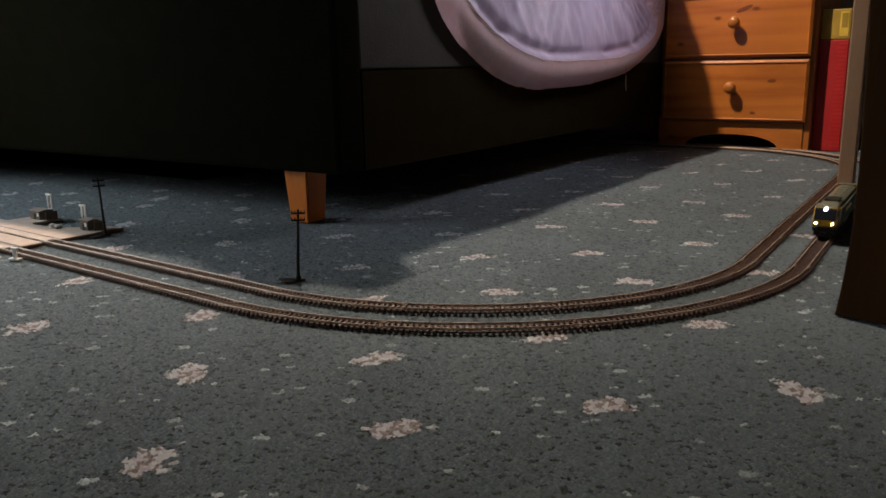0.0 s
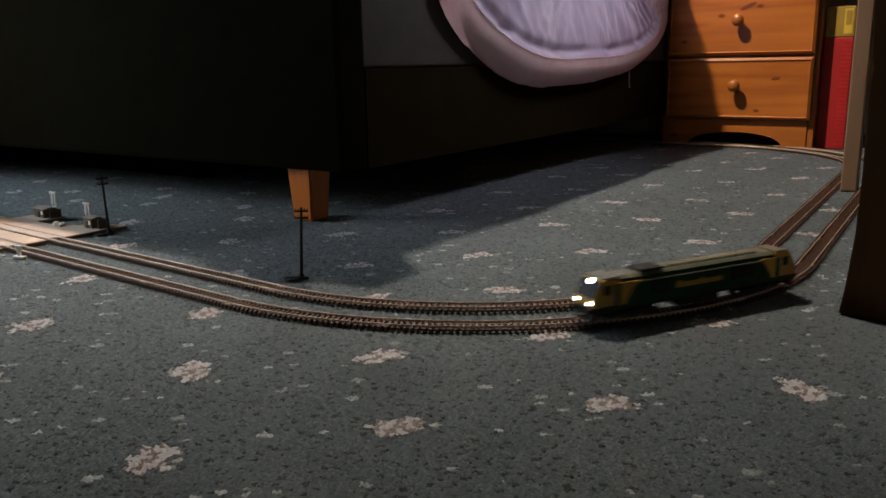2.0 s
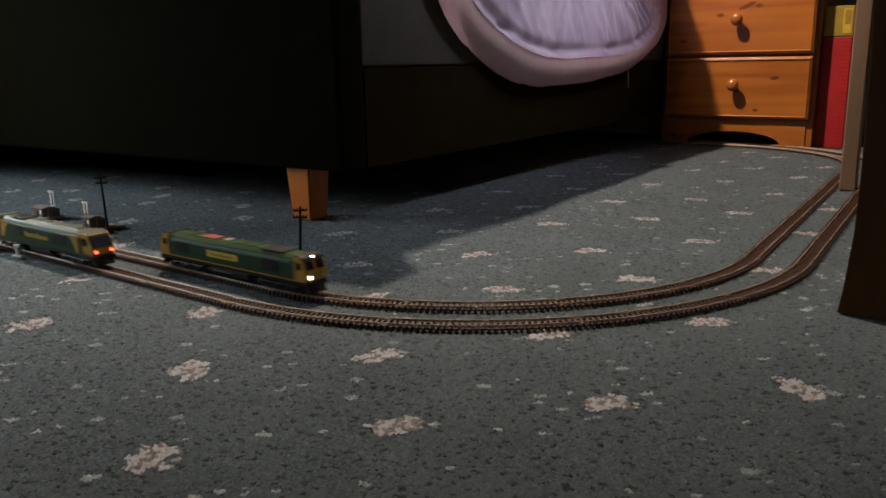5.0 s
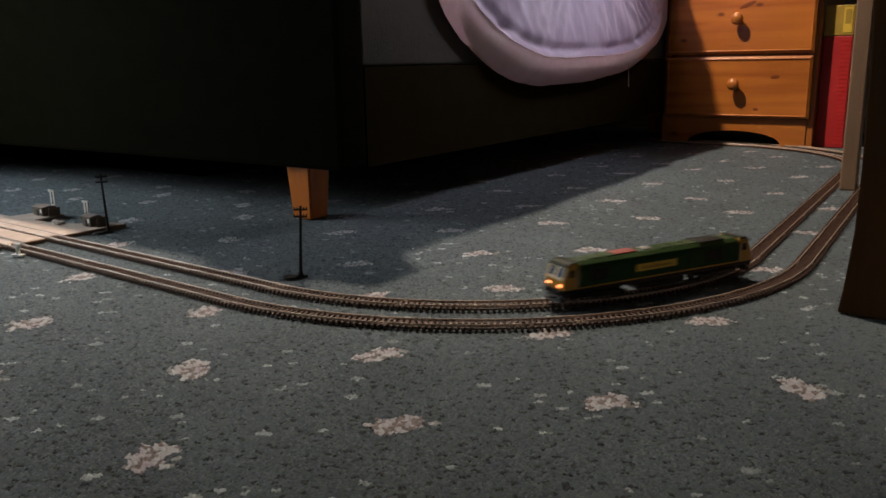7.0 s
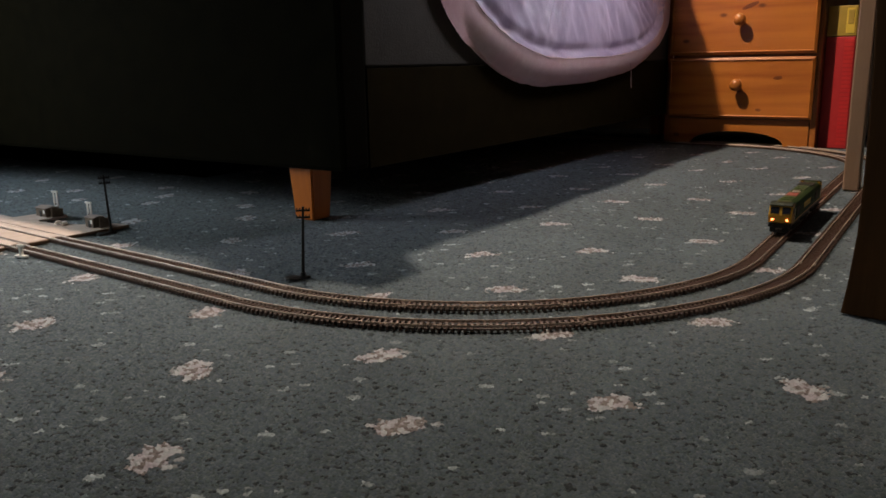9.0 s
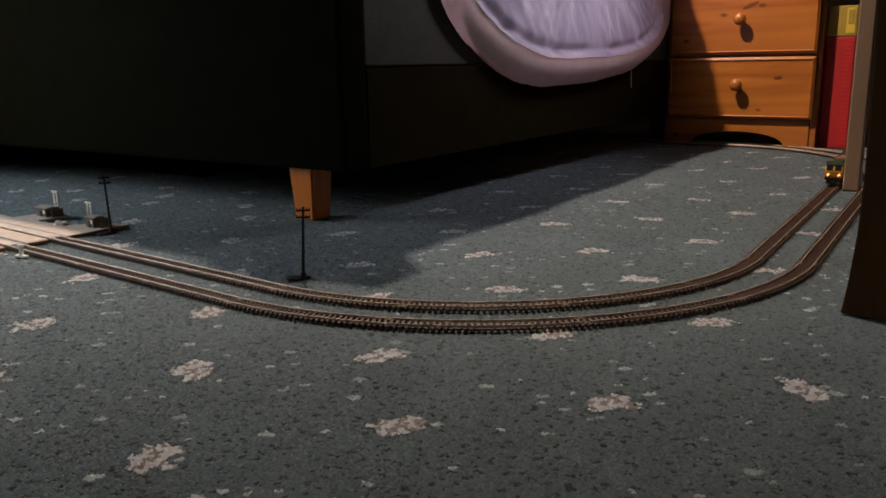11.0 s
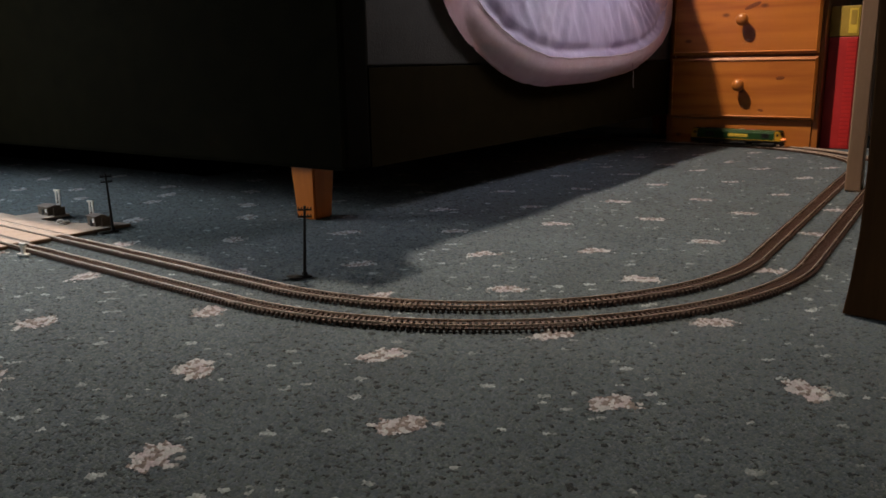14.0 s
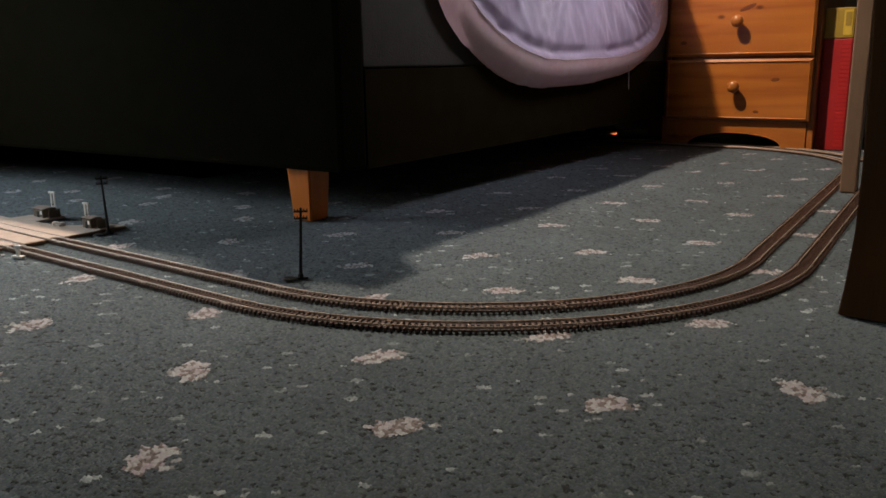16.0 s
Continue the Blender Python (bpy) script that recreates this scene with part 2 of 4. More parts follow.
def build_room():
    slabs = [("floor", (RX0, RY0, -0.1, RX1, RY1, -0.004), "carpet_back", "dark teal fitted carpet backing under the pile"),
             ("ceiling", (RX0, RY0, CEIL, RX1, RY1, CEIL + 0.1), "ceiling", "plain off-white plaster ceiling of the bedroom"),
             ("wall_head", (RX1, RY0 - 0.1, -0.1, RX1 + 0.1, RY1 + 0.1, CEIL + 0.1), "plaster", "plain beige plaster wall behind the drawers"),
             ("wall_foot", (RX0 - 0.1, RY0 - 0.1, -0.1, RX0, RY1 + 0.1, CEIL + 0.1), "plaster", "plain beige plaster wall facing the bed's foot"),
             ("wall_window", (RX0, RY1, -0.1, RX1, RY1 + 0.1, CEIL + 0.1), "plaster", "plain beige plaster wall on the bed's far side"),
             ("wall_door", (RX0, RY0 - 0.1, -0.1, RX1, RY0, CEIL + 0.1), "plaster", "plain beige plaster wall beside the desk")]
    for name, b, mat, label in slabs:
        tagged(part(name, box(*b), mat, m=ROOM), label, name.split("_")[0], kind="structure")
    bm = box(RX1 - 0.018, RY0, 0.0, RX1 - 0.0, RY1, 0.11)
    tagged(part("baseboard", bm, "skirting", m=ROOM), "painted skirting board along the wall", "baseboard", kind="structure")


build_room()

# ---- carpet ----
CARPET_AT, CARPET_TURN, CARPET_STEP = (-0.0386, 0.5759), radians(10.0), 0.1786
# small shifts of single motifs, in millimetres across and away, by column and row of the pattern
SHIFT = {(-1, 0): (1, -11), (0, 0): (1, 4), (1, 0): (-4, 8), (2, 0): (-11, -3), (-1, 1): (10, -15), (0, 1): (5, -17), (1, 1): (5, 3), (2, 1): (3, 3), (-2, 2):
         (-5, -14), (-1, 2): (5, -12), (0, 2): (15, 8), (1, 2): (0, -1), (2, 2): (-1, 5), (3, 2): (-1, 8), (-2, 3): (-6, 7), (-1, 3): (20, -13), (0,
         3): (11, -6), (1, 3): (10, 12), (2, 3): (0, -9), (3, 3): (3, 11), (4, 3): (10, 24), (-2, 4): (3, 33), (-1, 4): (-5, 23), (0, 4): (-3, 34),
         (1, 4): (0, 2), (2, 4): (0, 19), (3, 4): (-1, 18), (4, 4): (2, 31), (5, 4): (-4, 18), (-2, 5): (-26, 60), (-1, 5): (3, 44), (1, 5): (9, 30),
         (2, 5): (8, 12), (3, 5): (5, 29), (4, 5): (1, 7), (5, 5): (1, 21), (-3, 6): (-34, 46), (-2, 6): (-35, 84), (1, 6): (3, 64), (2, 6): (1, 29),
         (3, 6): (-9, 20), (4, 6): (0, 35), (5, 6): (-3, 27), (6, 6): (4, 38), (0, 7): (-18, 17), (3, 7): (8, 53), (4, 7): (7, 31), (5, 7): (13, 51),
         (6, 7): (-2, 32), (-3, 8): (-38, -43), (-2, 8): (-11, -54), (7, 8): (-9, 40)}


def carpet_colors(xy, rng):
    """Colour of each tuft by the woven pattern: teal ground, beige-pink motifs on a square lattice, pale and dark flecks."""
    n = len(xy)
    c, s = math.cos(CARPET_TURN), math.sin(CARPET_TURN)
    d = (xy - np.array(CARPET_AT)) / CARPET_STEP
    u, v = d[:, 0] * c + d[:, 1] * s, -d[:, 0] * s + d[:, 1] * c
    ground = np.array([0.058, 0.078, 0.088]) * (0.91 + 0.18 * rng.random(n))[:, None]
    ground[:, 2] *= 0.92 + 0.2 * rng.random(n)
    dark = np.array([noise.noise(Vector((q[0] * 120, q[1] * 230, 2.0))) for q in xy]) > 0.35
    ground[dark] *= 0.34
    broad = np.array([noise.noise(Vector((q[0] * 9, q[1] * 9, 7.0))) for q in xy])
    ground *= (1 + 0.16 * broad)[:, None]
    # pale flecks: small scattered groups
    fl = rng.random((9000, 2)) * np.array([5.0, 4.4]) + np.array([-2.2, 0.3])
    cell = {}
    for k, q in enumerate(fl):
        cell.setdefault((int(q[0] // 0.02), int(q[1] // 0.02)), []).append(k)
    size = 0.0019 + 0.0027 * rng.random(len(fl)) ** 2
    keys = np.floor(xy / 0.02).astype(int)
    order = {}
    for i, k in enumerate(map(tuple, keys)):
        order.setdefault(k, []).append(i)
    for k, idx in order.items():
        near = [f for dx in (-1, 0, 1) for dy in (-1, 0, 1) for f in cell.get((k[0] + dx, k[1] + dy), ())]
        if not near:
            continue
        p = xy[idx]
        for f in near:
            dd = np.hypot((p[:, 0] - fl[f, 0]) / 1.5, p[:, 1] - fl[f, 1])
            hit = np.array(idx)[dd < size[f]]
            if len(hit):
                ground[hit] = np.array([0.25, 0.295, 0.315]) * (0.7 + 0.6 * rng.random((len(hit), 1))) * (0.6 + 0.5 * (f % 7) / 7)
    # motifs
    i0, j0 = np.round(u).astype(int), np.round(v).astype(int)
    for i in range(i0.min() - 1, i0.max() + 2):
        for j in range(j0.min() - 1, j0.max() + 2):
            ox, oy = SHIFT.get((i, j), (0, 0))
            cx = CARPET_AT[0] + CARPET_STEP * (i * c - j * s) + ox / 1000
            cy = CARPET_AT[1] + CARPET_STEP * (i * s + j * c) + oy / 1000
            near = np.nonzero((abs(xy[:, 0] - cx) < 0.05) & (abs(xy[:, 1] - cy) < 0.05))[0]
            if not len(near):
                continue
            h = random.Random(i * 131 + j * 17)
            bar = i >= 0 and not (i == 2 and j == 0)
            a, b = (0.0235, 0.0140) if bar else (0.0175, 0.0255)
            a, b = a * h.uniform(0.92, 1.08), b * h.uniform(0.92, 1.1)
            turn = radians(h.uniform(-4, 12) if bar else h.uniform(-10, 10))
            p = xy[near] - np.array([cx, cy])
            x = p[:, 0] * math.cos(turn) + p[:, 1] * math.sin(turn)
            y = -p[:, 0] * math.sin(turn) + p[:, 1] * math.cos(turn)
            wob = np.array([noise.noise(Vector((q[0] * 110, q[1] * 80, i * 3.1 + j * 7.7))) for q in xy[near]])
            fine = np.array([noise.noise(Vector((q[0] * 190, q[1] * 130, 5.0 + i))) for q in xy[near]])
            if bar:
                y = y - 0.004 * np.sin(x / a * 2.6 + i)
                r = (abs(x / a) ** 3 + abs(y / b) ** 3) ** (1 / 3)
            else:
                r = np.hypot(x / a, y / b) * (1 + 0.10 * np.cos(6 * np.arctan2(y / b, x / a) + i))
            inside = r < 0.90 + 0.55 * wob
            mix = np.clip(0.5 + 1.3 * wob + 0.3 * (rng.random(len(near)) - 0.5), 0, 1)[:, None]
            tone = (np.array([0.345, 0.365, 0.385]) * mix + np.array([0.31, 0.285, 0.315]) * (1 - mix)) * (0.82 + 0.3 * rng.random((len(near), 1)))
            gap = inside & ((fine < -0.10) | ((r < 0.28) & (fine < 0.15)))
            ground[near[inside]] = tone[inside]
            ground[near[gap]] = np.array([0.16, 0.138, 0.135]) * (0.7 + 0.5 * rng.random((int(gap.sum()), 1)))
            halo = ~inside & (r < 1.35 + 0.6 * wob) & (rng.random(len(near)) < 0.35)
            ground[near[halo]] *= 0.6
            # pale grey satellites at one end of the motif
            side = h.choice((-1, 1))
            sat = ~inside & (np.hypot((x - side * a * 1.15) / (a * 0.30), y / (b * 0.50)) < 0.55 + 1.2 * fine)
            ground[near[sat]] = np.array([0.19, 0.20, 0.205]) * (0.75 + 0.5 * rng.random((int(sat.sum()), 1)))
    return ground


def build_pile():
    """The carpet's pile: short tufts, finer where they lie near the walker's side of the room."""
    rng = np.random.default_rng(4)
    bands = [(0.40, 0.72, 0.0026), (0.72, 1.02, 0.0031), (1.02, 1.42, 0.0040), (1.42, 2.0, 0.0055), (2.0, 3.3, 0.0085)]
    pts, steps = [], []
    for y0, y1, st in bands:
        ys = np.arange(y0, y1, st * 0.9)
        for k, y in enumerate(ys):
            half = 0.60 * (y + 0.1) + 0.06
            xs = np.arange(-half, half, st) + (k % 2) * st / 2
            pts.append(np.stack([xs, np.full(len(xs), y)], 1))
            steps.append(np.full(len(xs), st))
    xy, st = np.concatenate(pts), np.concatenate(steps)
    xy += (rng.random(xy.shape) - 0.5) * st[:, None] * 0.7
    col = carpet_colors(xy, rng)
    n = len(xy)
    w = st * (0.80 + 0.25 * rng.random(n))
    h = -0.0012 + 0.0009 * rng.random(n)
    ang = rng.random(n) * math.pi
    verts = np.zeros((n, 5, 3))
    for k in range(4):
        verts[:, k, 0] = xy[:, 0] + w * np.cos(ang + k * math.pi / 2)
        verts[:, k, 1] = xy[:, 1] + w * np.sin(ang + k * math.pi / 2)
        verts[:, k, 2] = -0.0022
    lean = (rng.random((n, 2)) - 0.5) * st[:, None] * 0.9
    verts[:, 4, :2] = xy + lean
    verts[:, 4, 2] = h
    base = np.arange(n)[:, None] * 5
    tri = np.concatenate([base + np.array([[k, (k + 1) % 4, 4]]) for k in range(4)], 1).reshape(-1)
    me = bpy.data.meshes.new("carpet_pile")
    me.vertices.add(n * 5)
    me.vertices.foreach_set("co", verts.reshape(-1))
    me.loops.add(len(tri))
    me.loops.foreach_set("vertex_index", tri)
    me.polygons.add(len(tri) // 3)
    me.polygons.foreach_set("loop_start", np.arange(0, len(tri), 3))
    me.polygons.foreach_set("use_smooth", np.ones(len(tri) // 3, bool))
    me.update(calc_edges=True)
    at = me.color_attributes.new("tuft", "FLOAT_COLOR", "POINT")
    full = np.ones((n * 5, 4), np.float32)
    full[:, :3] = np.repeat(col, 5, axis=0)
    at.data.foreach_set("color", full.reshape(-1))
    me.materials.append(MAT["pile"])
    tagged(new("carpet_pile", me), "dark teal carpet pile with scattered beige-pink woven motifs", "carpet", kind="stuff")


build_pile()


# ---- bed ----
def build_bed():
    bed = thing("bed", BED, "dark brown upholstered bed on tapered wooden legs with a tall footboard", "bed")
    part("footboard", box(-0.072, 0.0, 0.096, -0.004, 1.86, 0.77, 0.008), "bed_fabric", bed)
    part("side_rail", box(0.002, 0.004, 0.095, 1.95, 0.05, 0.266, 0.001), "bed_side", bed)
    # Unseen block, added to keep light off the floor beneath the bed.
    part("light_block", box(0.25, 0.75, 0.0, 1.85, 1.75, 0.0985), "bed_fabric", bed)
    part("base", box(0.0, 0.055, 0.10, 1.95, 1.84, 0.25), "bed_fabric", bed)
    for x, y in ((-0.022, 0.124), (-0.022, 1.74), (1.85, 0.13), (1.85, 1.74)):
        bm = bmesh.new()
        a = 0.0285
        top = [bm.verts.new((x + sx * a, y + sy * a, 0.10)) for sx, sy in ((-1, -1), (1, -1), (1, 1), (-1, 1))]
        bot = [bm.verts.new((x + sx * a * 0.80, y + sy * a * 0.80, 0.0)) for sx, sy in ((-1, -1), (1, -1), (1, 1), (-1, 1))]
        bm.faces.new(top)
        bm.faces.new(bot[::-1])
        for i in range(4):
            bm.faces.new((bot[i], bot[(i + 1) % 4], top[(i + 1) % 4], top[i]))
        bmesh.ops.bevel(bm, geom=bm.edges[:], offset=0.003, segments=2, affect="EDGES")
        part("leg", bm, "leg_wood", bed, "tapered orange-brown wooden leg")
    mat = thing("mattress", BED, "pale mattress on the dark bed base, shade put into its colour", "mattress")
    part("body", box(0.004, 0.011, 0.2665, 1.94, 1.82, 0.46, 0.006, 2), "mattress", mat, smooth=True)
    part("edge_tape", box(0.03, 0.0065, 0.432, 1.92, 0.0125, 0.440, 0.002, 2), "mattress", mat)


build_bed()


def build_bag():
    """Bedding packed in a clear plastic bag: a puffed end panel inside a piped seam, and a side panel that curls back over the mattress."""
    bag = thing("bedding_bag", BED, "lavender bedding packed in a clear plastic bag bulging over the bed", "bag")
    n = 520

    def seam_point(q):
        """Place on the seam and the outward way from the panel's middle; local x along the bed, local y into the bed."""
        c, s = math.cos(q), math.sin(q)
        e = 2 / 2.8
        u = math.copysign(abs(c) ** e, c)
        v = math.copysign(abs(s) ** e, s)
        x = 0.705 + 0.675 * u + 0.02 * min(0, v) * (1 - abs(u)) + 0.012 * math.sin(5 * q) + 0.008 * math.sin(9 * q + 1)
        z = 0.695 + 0.42 * v + 0.010 * math.sin(4 * q + 0.6)
        # Unseen upper part: made-up shape, set to cast the drawer and floor shadows.
        upright = max(0.0, min(1.0, (x - 1.0) / 0.25))
        y = -0.052 + 0.35 * (min(z, 0.45) - 0.28) + 0.35 * max(0.0, z - 0.45) * (1 - 0.45 * upright)
        y -= 0.07 * math.exp(-((x - 0.08) / 0.17) ** 2) * max(0.0, min(1.0, (z - 0.52) / 0.15))
        back = 2.1 * (0.066 + 0.21 * min(0.19, max(0.0, z - 0.28)))
        if u < 0:
            back *= 1 - 0.9 * max(0.0, min(1.0, (z - 0.50) / 0.2))
        x += back * (1 - 0.3 * max(0.0, u)) + 0.04 * max(0.0, -v) * (1 - abs(u))
        return Vector((x, y, z)), Vector((c, 0.0, s * 0.9))

    def keep_out(p):
        if p.z < 0.475 and p.y > -0.004:
            p.y = -0.004
        if p.x < 0.004:
            p.x = 0.004 + 0.02 * (p.x - 0.004)
        p.x = min(p.x, 1.52)
        return p

    face, side = bmesh.new(), bmesh.new()
    mid = Vector((0.85, 0.041, 0.70))
    out = Vector((0, -0.98, 0.2))
    rings = []
    for k in range(1, 71):
        t = k / 70
        ring = []
        for i in range(n):
            q = 2 * math.pi * i / n
            sp, _ = seam_point(q)
            p = mid.lerp(sp, t)
            puff = 0.014 * (1 - t ** 2.4)
            near = math.exp(-((t - 0.84) / 0.22) ** 2)
            groove = -0.016 * math.exp(-((t - 0.955) / 0.022) ** 2) * (0.7 + noise.noise(Vector((q * 9, 2.0, 3.0))))
            fold = 0.014 * near * math.sin(44 * q + 4 * math.sin(7 * q) + 2 * t) * (0.5 + noise.noise(Vector((q * 4, t * 2, 9.0))))
            lean = p.x + 0.35 * (p.z - 0.5)
            ridge = 1 - abs(noise.noise(Vector((lean * 13, p.z * 3.2, 4.0)))) * 2.6
            crease = 0.018 * noise.noise(Vector((p.x * 16, p.z * 6, 2.0))) + 0.014 * noise.noise(Vector((lean * 38, p.z * 11, 6.0))) + 0.005 * max(0, ridge) ** 2
            ring.append(face.verts.new(keep_out(p + out * (puff + groove + 0.42 * (fold + crease) * (1 - t ** 12)))))
        rings.append(ring)
    for a, b in zip(rings, rings[1:]):
        for i in range(n):
            face.faces.new((a[i], a[(i + 1) % n], b[(i + 1) % n], b[i]))
    face.faces.new(rings[0])
    rings = []
    for k in range(0, 25):
        w = k / 24
        ring = []
        for i in range(n):
            q = 2 * math.pi * i / n
            sp, way = seam_point(q)
            swell = (0.072 + 0.125 * max(0.0, -way.x) * max(0.0, 1 + 1.5 * min(0.0, way.z))) * math.sin(math.pi * min(1, w * 1.05)) ** 0.8
            swell += 0.003 * math.sin(math.pi * w) * (noise.noise(Vector((q * 6, w * 3, 3.0))) + 0.9 * noise.noise(Vector((q * 19, w * 4, 8.0))) + 0.5 * noise.noise(Vector((q * 45, w * 5, 1.0))))
            p = sp + way * swell + Vector((0, 0.24 * w ** 1.7, 0))
            ring.append(side.verts.new(keep_out(p)))
        rings.append(ring)
    for a, b in zip(rings, rings[1:]):
        for i in range(n):
            side.faces.new((a[i], a[(i + 1) % n], b[(i + 1) % n], b[i]))
    side.faces.new(rings[-1])
    for bm in (face, side):
        bmesh.ops.recalc_face_normals(bm, faces=bm.faces)
    part("end_panel", face, "duvet_top", bag, "lavender bedding seen through creased clear plastic", True)
    part("side_panel", side, "duvet_under", bag, "pink-white side panel of the bag", True)
    bm = bmesh.new()
    rows = []
    for i in range(n):
        q = 2 * math.pi * i / n
        sp, way = seam_point(q)
        c = sp + way * 0.002 + out * 0.002
        thick = 0.0013 + 0.0012 * noise.noise(Vector((q * 14, 1.0, 5.0)))
        c += way * 0.004 * noise.noise(Vector((q * 11, 7.0, 2.0)))
        rows.append([bm.verts.new(c + way * thick * math.cos(g * math.pi / 3) + out * thick * math.sin(g * math.pi / 3)) for g in range(6)])
    for i in range(n):
        a, b = rows[i], rows[(i + 1) % n]
        for g in range(6):
            bm.faces.new((a[g], a[(g + 1) % 6], b[(g + 1) % 6], b[g]))
    bmesh.ops.recalc_face_normals(bm, faces=bm.faces)
    part("piping", bm, "piping", bag, "pale piped seam", True)
    bm = bmesh.new()
    last = Vector((1.00, -0.08, 0.262))
    for i in range(7):
        nxt = last + Vector((0.002 * math.sin(i * 1.3), -0.0005, -0.009))
        cyl(last, nxt, 0.0007, n=5, bm=bm)
        last = nxt
    part("loose_thread", bm, "piping", bag, "loose thread hanging from the seam")


build_bag()


# ---- chest of drawers ----
def build_drawers():
    W, D = 0.462, 0.40
    m = BED @ pose(1.547, -0.455, 0, 0, 0, 0)
    # local: y across the front (0 to W), x into the depth, front at x = 0
    chest = thing("chest_of_drawers", m, "varnished orange pine chest of drawers with round wooden knobs", "drawers")
    part("side", box(0.0, 0.0, 0.0, D, 0.018, 0.70, 0.002), "pine_z", chest)
    part("side", box(0.0, W - 0.018, 0.0, D, W, 0.70, 0.002), "pine_z", chest)
    part("top", box(-0.02, -0.015, 0.70, D, W + 0.015, 0.722, 0.005), "pine_x", chest)
    part("back", box(D - 0.008, 0.019, 0.05, D - 0.001, W - 0.019, 0.695), "pine_z", chest)
    part("inner_frame", box(0.012, 0.019, 0.087, 0.03, W - 0.019, 0.695), "pine_z", chest)
    arch = [(0.019, 0.0), (0.088, 0.0)]
    for i in range(1, 16):
        q = math.pi * i / 16
        arch.append((W / 2 - (W / 2 - 0.088) * math.cos(q), 0.046 * math.sin(q) ** 0.8))
    arch += [(W - 0.088, 0.0), (W - 0.019, 0.0), (W - 0.019, 0.083), (0.019, 0.083)]
    part("plinth", prism(arch, 0, -0.004, 0.016), "pine_x", chest, "arched pine plinth")
    h = 0.195
    for r in range(3):
        z0 = 0.0865 + h * r
        z1 = z0 + h - 0.009
        bm = box(-0.014, 0.012, z0, 0.010, W - 0.012, z1, 0.0)
        bm.normal_update()
        front = [f for f in bm.faces if f.normal.x < -0.9]
        bmesh.ops.inset_region(bm, faces=front, thickness=0.011, depth=0.006)
        bmesh.ops.inset_region(bm, faces=front, thickness=0.004, depth=-0.0035)
        drawer = part("drawer", bm, "pine_x", chest)
        knob = lathe([(0.010, 0.0), (0.009, 0.008), (0.0085, 0.012), (0.015, 0.018), (0.0185, 0.025), (0.0175, 0.031), (0.012, 0.036), (0.004, 0.038)])
        part("knob", knob, "pine_z", drawer, "round turned pine knob", True, pose(-0.0164, W / 2, (z0 + z1) / 2 + 0.01, 0, -90, 0))
        for y, z, long, tall, tilt in ((0.1142, 0.2102, 0.015, 0.0065, 6), (0.1648, 0.1133, 0.010, 0.0055, -8), (0.2072, 0.4243, 0.030, 0.0075, 22), (0.330, 0.520, 0.014, 0.006, 5)):
            if z0 < z < z1:
                part("knot", lathe([(1.0, 0.0), (0.8, 1.0), (0.05, 1.2)], 18), "knot", drawer, "dark oval knot in the pine", True, pose(-0.0160, y, z, 0, -90, 0) @ pose(0, 0, 0, 0, 0, tilt) @ Matrix.Diagonal((tall, long, 0.0007, 1)))


build_drawers()


def build_red_box():
    m = BED @ pose(1.585, -0.5365, 0, 0, 0, 0) @ Matrix.Diagonal((0.975, 0.975, 0.975, 1))
    b = thing("game_box", m, "tall red cardboard box with a yellow top standing on end", "box")
    part("carton", box(0.0, 0.0, 0.0, 0.30, 0.082, 0.335, 0.003), "red_shaded", b)
    part("yellow_end", box(0.0, 0.0, 0.3365, 0.30, 0.082, 0.425, 0.003), "ochre_card", b, "yellow printed end of the box")
    part("label", box(-0.0015, 0.006, 0.345, -0.0002, 0.030, 0.418), "yellow_card", b, "bright yellow printed panel")
    part("label_panel", box(-0.003, 0.010, 0.372, -0.0016, 0.025, 0.412), "ochre_card", b, "darker printed rectangle")
    for i in range(26):
        z = 0.012 + i * 0.0123
        part("rib", box(-0.0012, 0.004, z, -0.0001, 0.030, z + 0.0085), "red_card", b)


build_red_box()


# ---- desk ----
def build_desk():
    d = thing("desk", pose(0, 0, 0), "brown wooden desk whose legs straddle the toy track", "desk")
    near = Matrix.Translation((0.429, 0.837, 0)) @ pose(0, 0, 0, 0, 0, -42)
    outline = [(0.0, 0.0), (0.004, 0.03), (0.009, 0.09), (0.010, 0.16), (0.008, 0.26), (0.004, 0.36), (0.0, 0.50), (0.0, 0.72), (0.42, 0.72), (0.42, 0.0)]
    part("end_panel", prism(outline, 1, 0.0, 0.034, 0.002), "desk_wood_shaded", d, "end panel with shade put into its very dark brown", m=near)
    far = Matrix.Translation((0.826, 1.652, 0)) @ pose(0, 0, 0, 0, 0, -33)
    part("leg", box(0.0, 0.0, 0.0, 0.031, 0.031, 0.72, 0.003), "desk_wood", d, "square brown wooden leg", m=far)
    part("rear_leg", box(0.36, -0.28, 0.0, 0.396, -0.246, 0.72, 0.003), "desk_wood", d, "square brown wooden leg", m=far)
    top = [(0.42, 0.82), (0.90, 1.90), (0.98, 2.40), (1.50, 2.40), (1.45, 1.20), (0.80, 0.50)]
    part("desktop", prism(top, 2, 0.7215, 0.745), "desk_wood", d)
    tape = thing("cable_cover", Matrix.Translation((0.864, 1.655, 0.0)) @ pose(0, 0, 0, 0, 0, 14), "small white plastic strip standing beside the desk leg", "strip")
    part("strip", box(0.0, 0.0, 0.0, 0.004, 0.008, 0.042, 0.001), "white_plastic", tape)


build_desk()


# ---- toy railway: the line of the track ----
ARC = (0.0578, 1.3108)                     # centre of the near bend
A0, A1 = radians(-127.314), radians(-33.006)
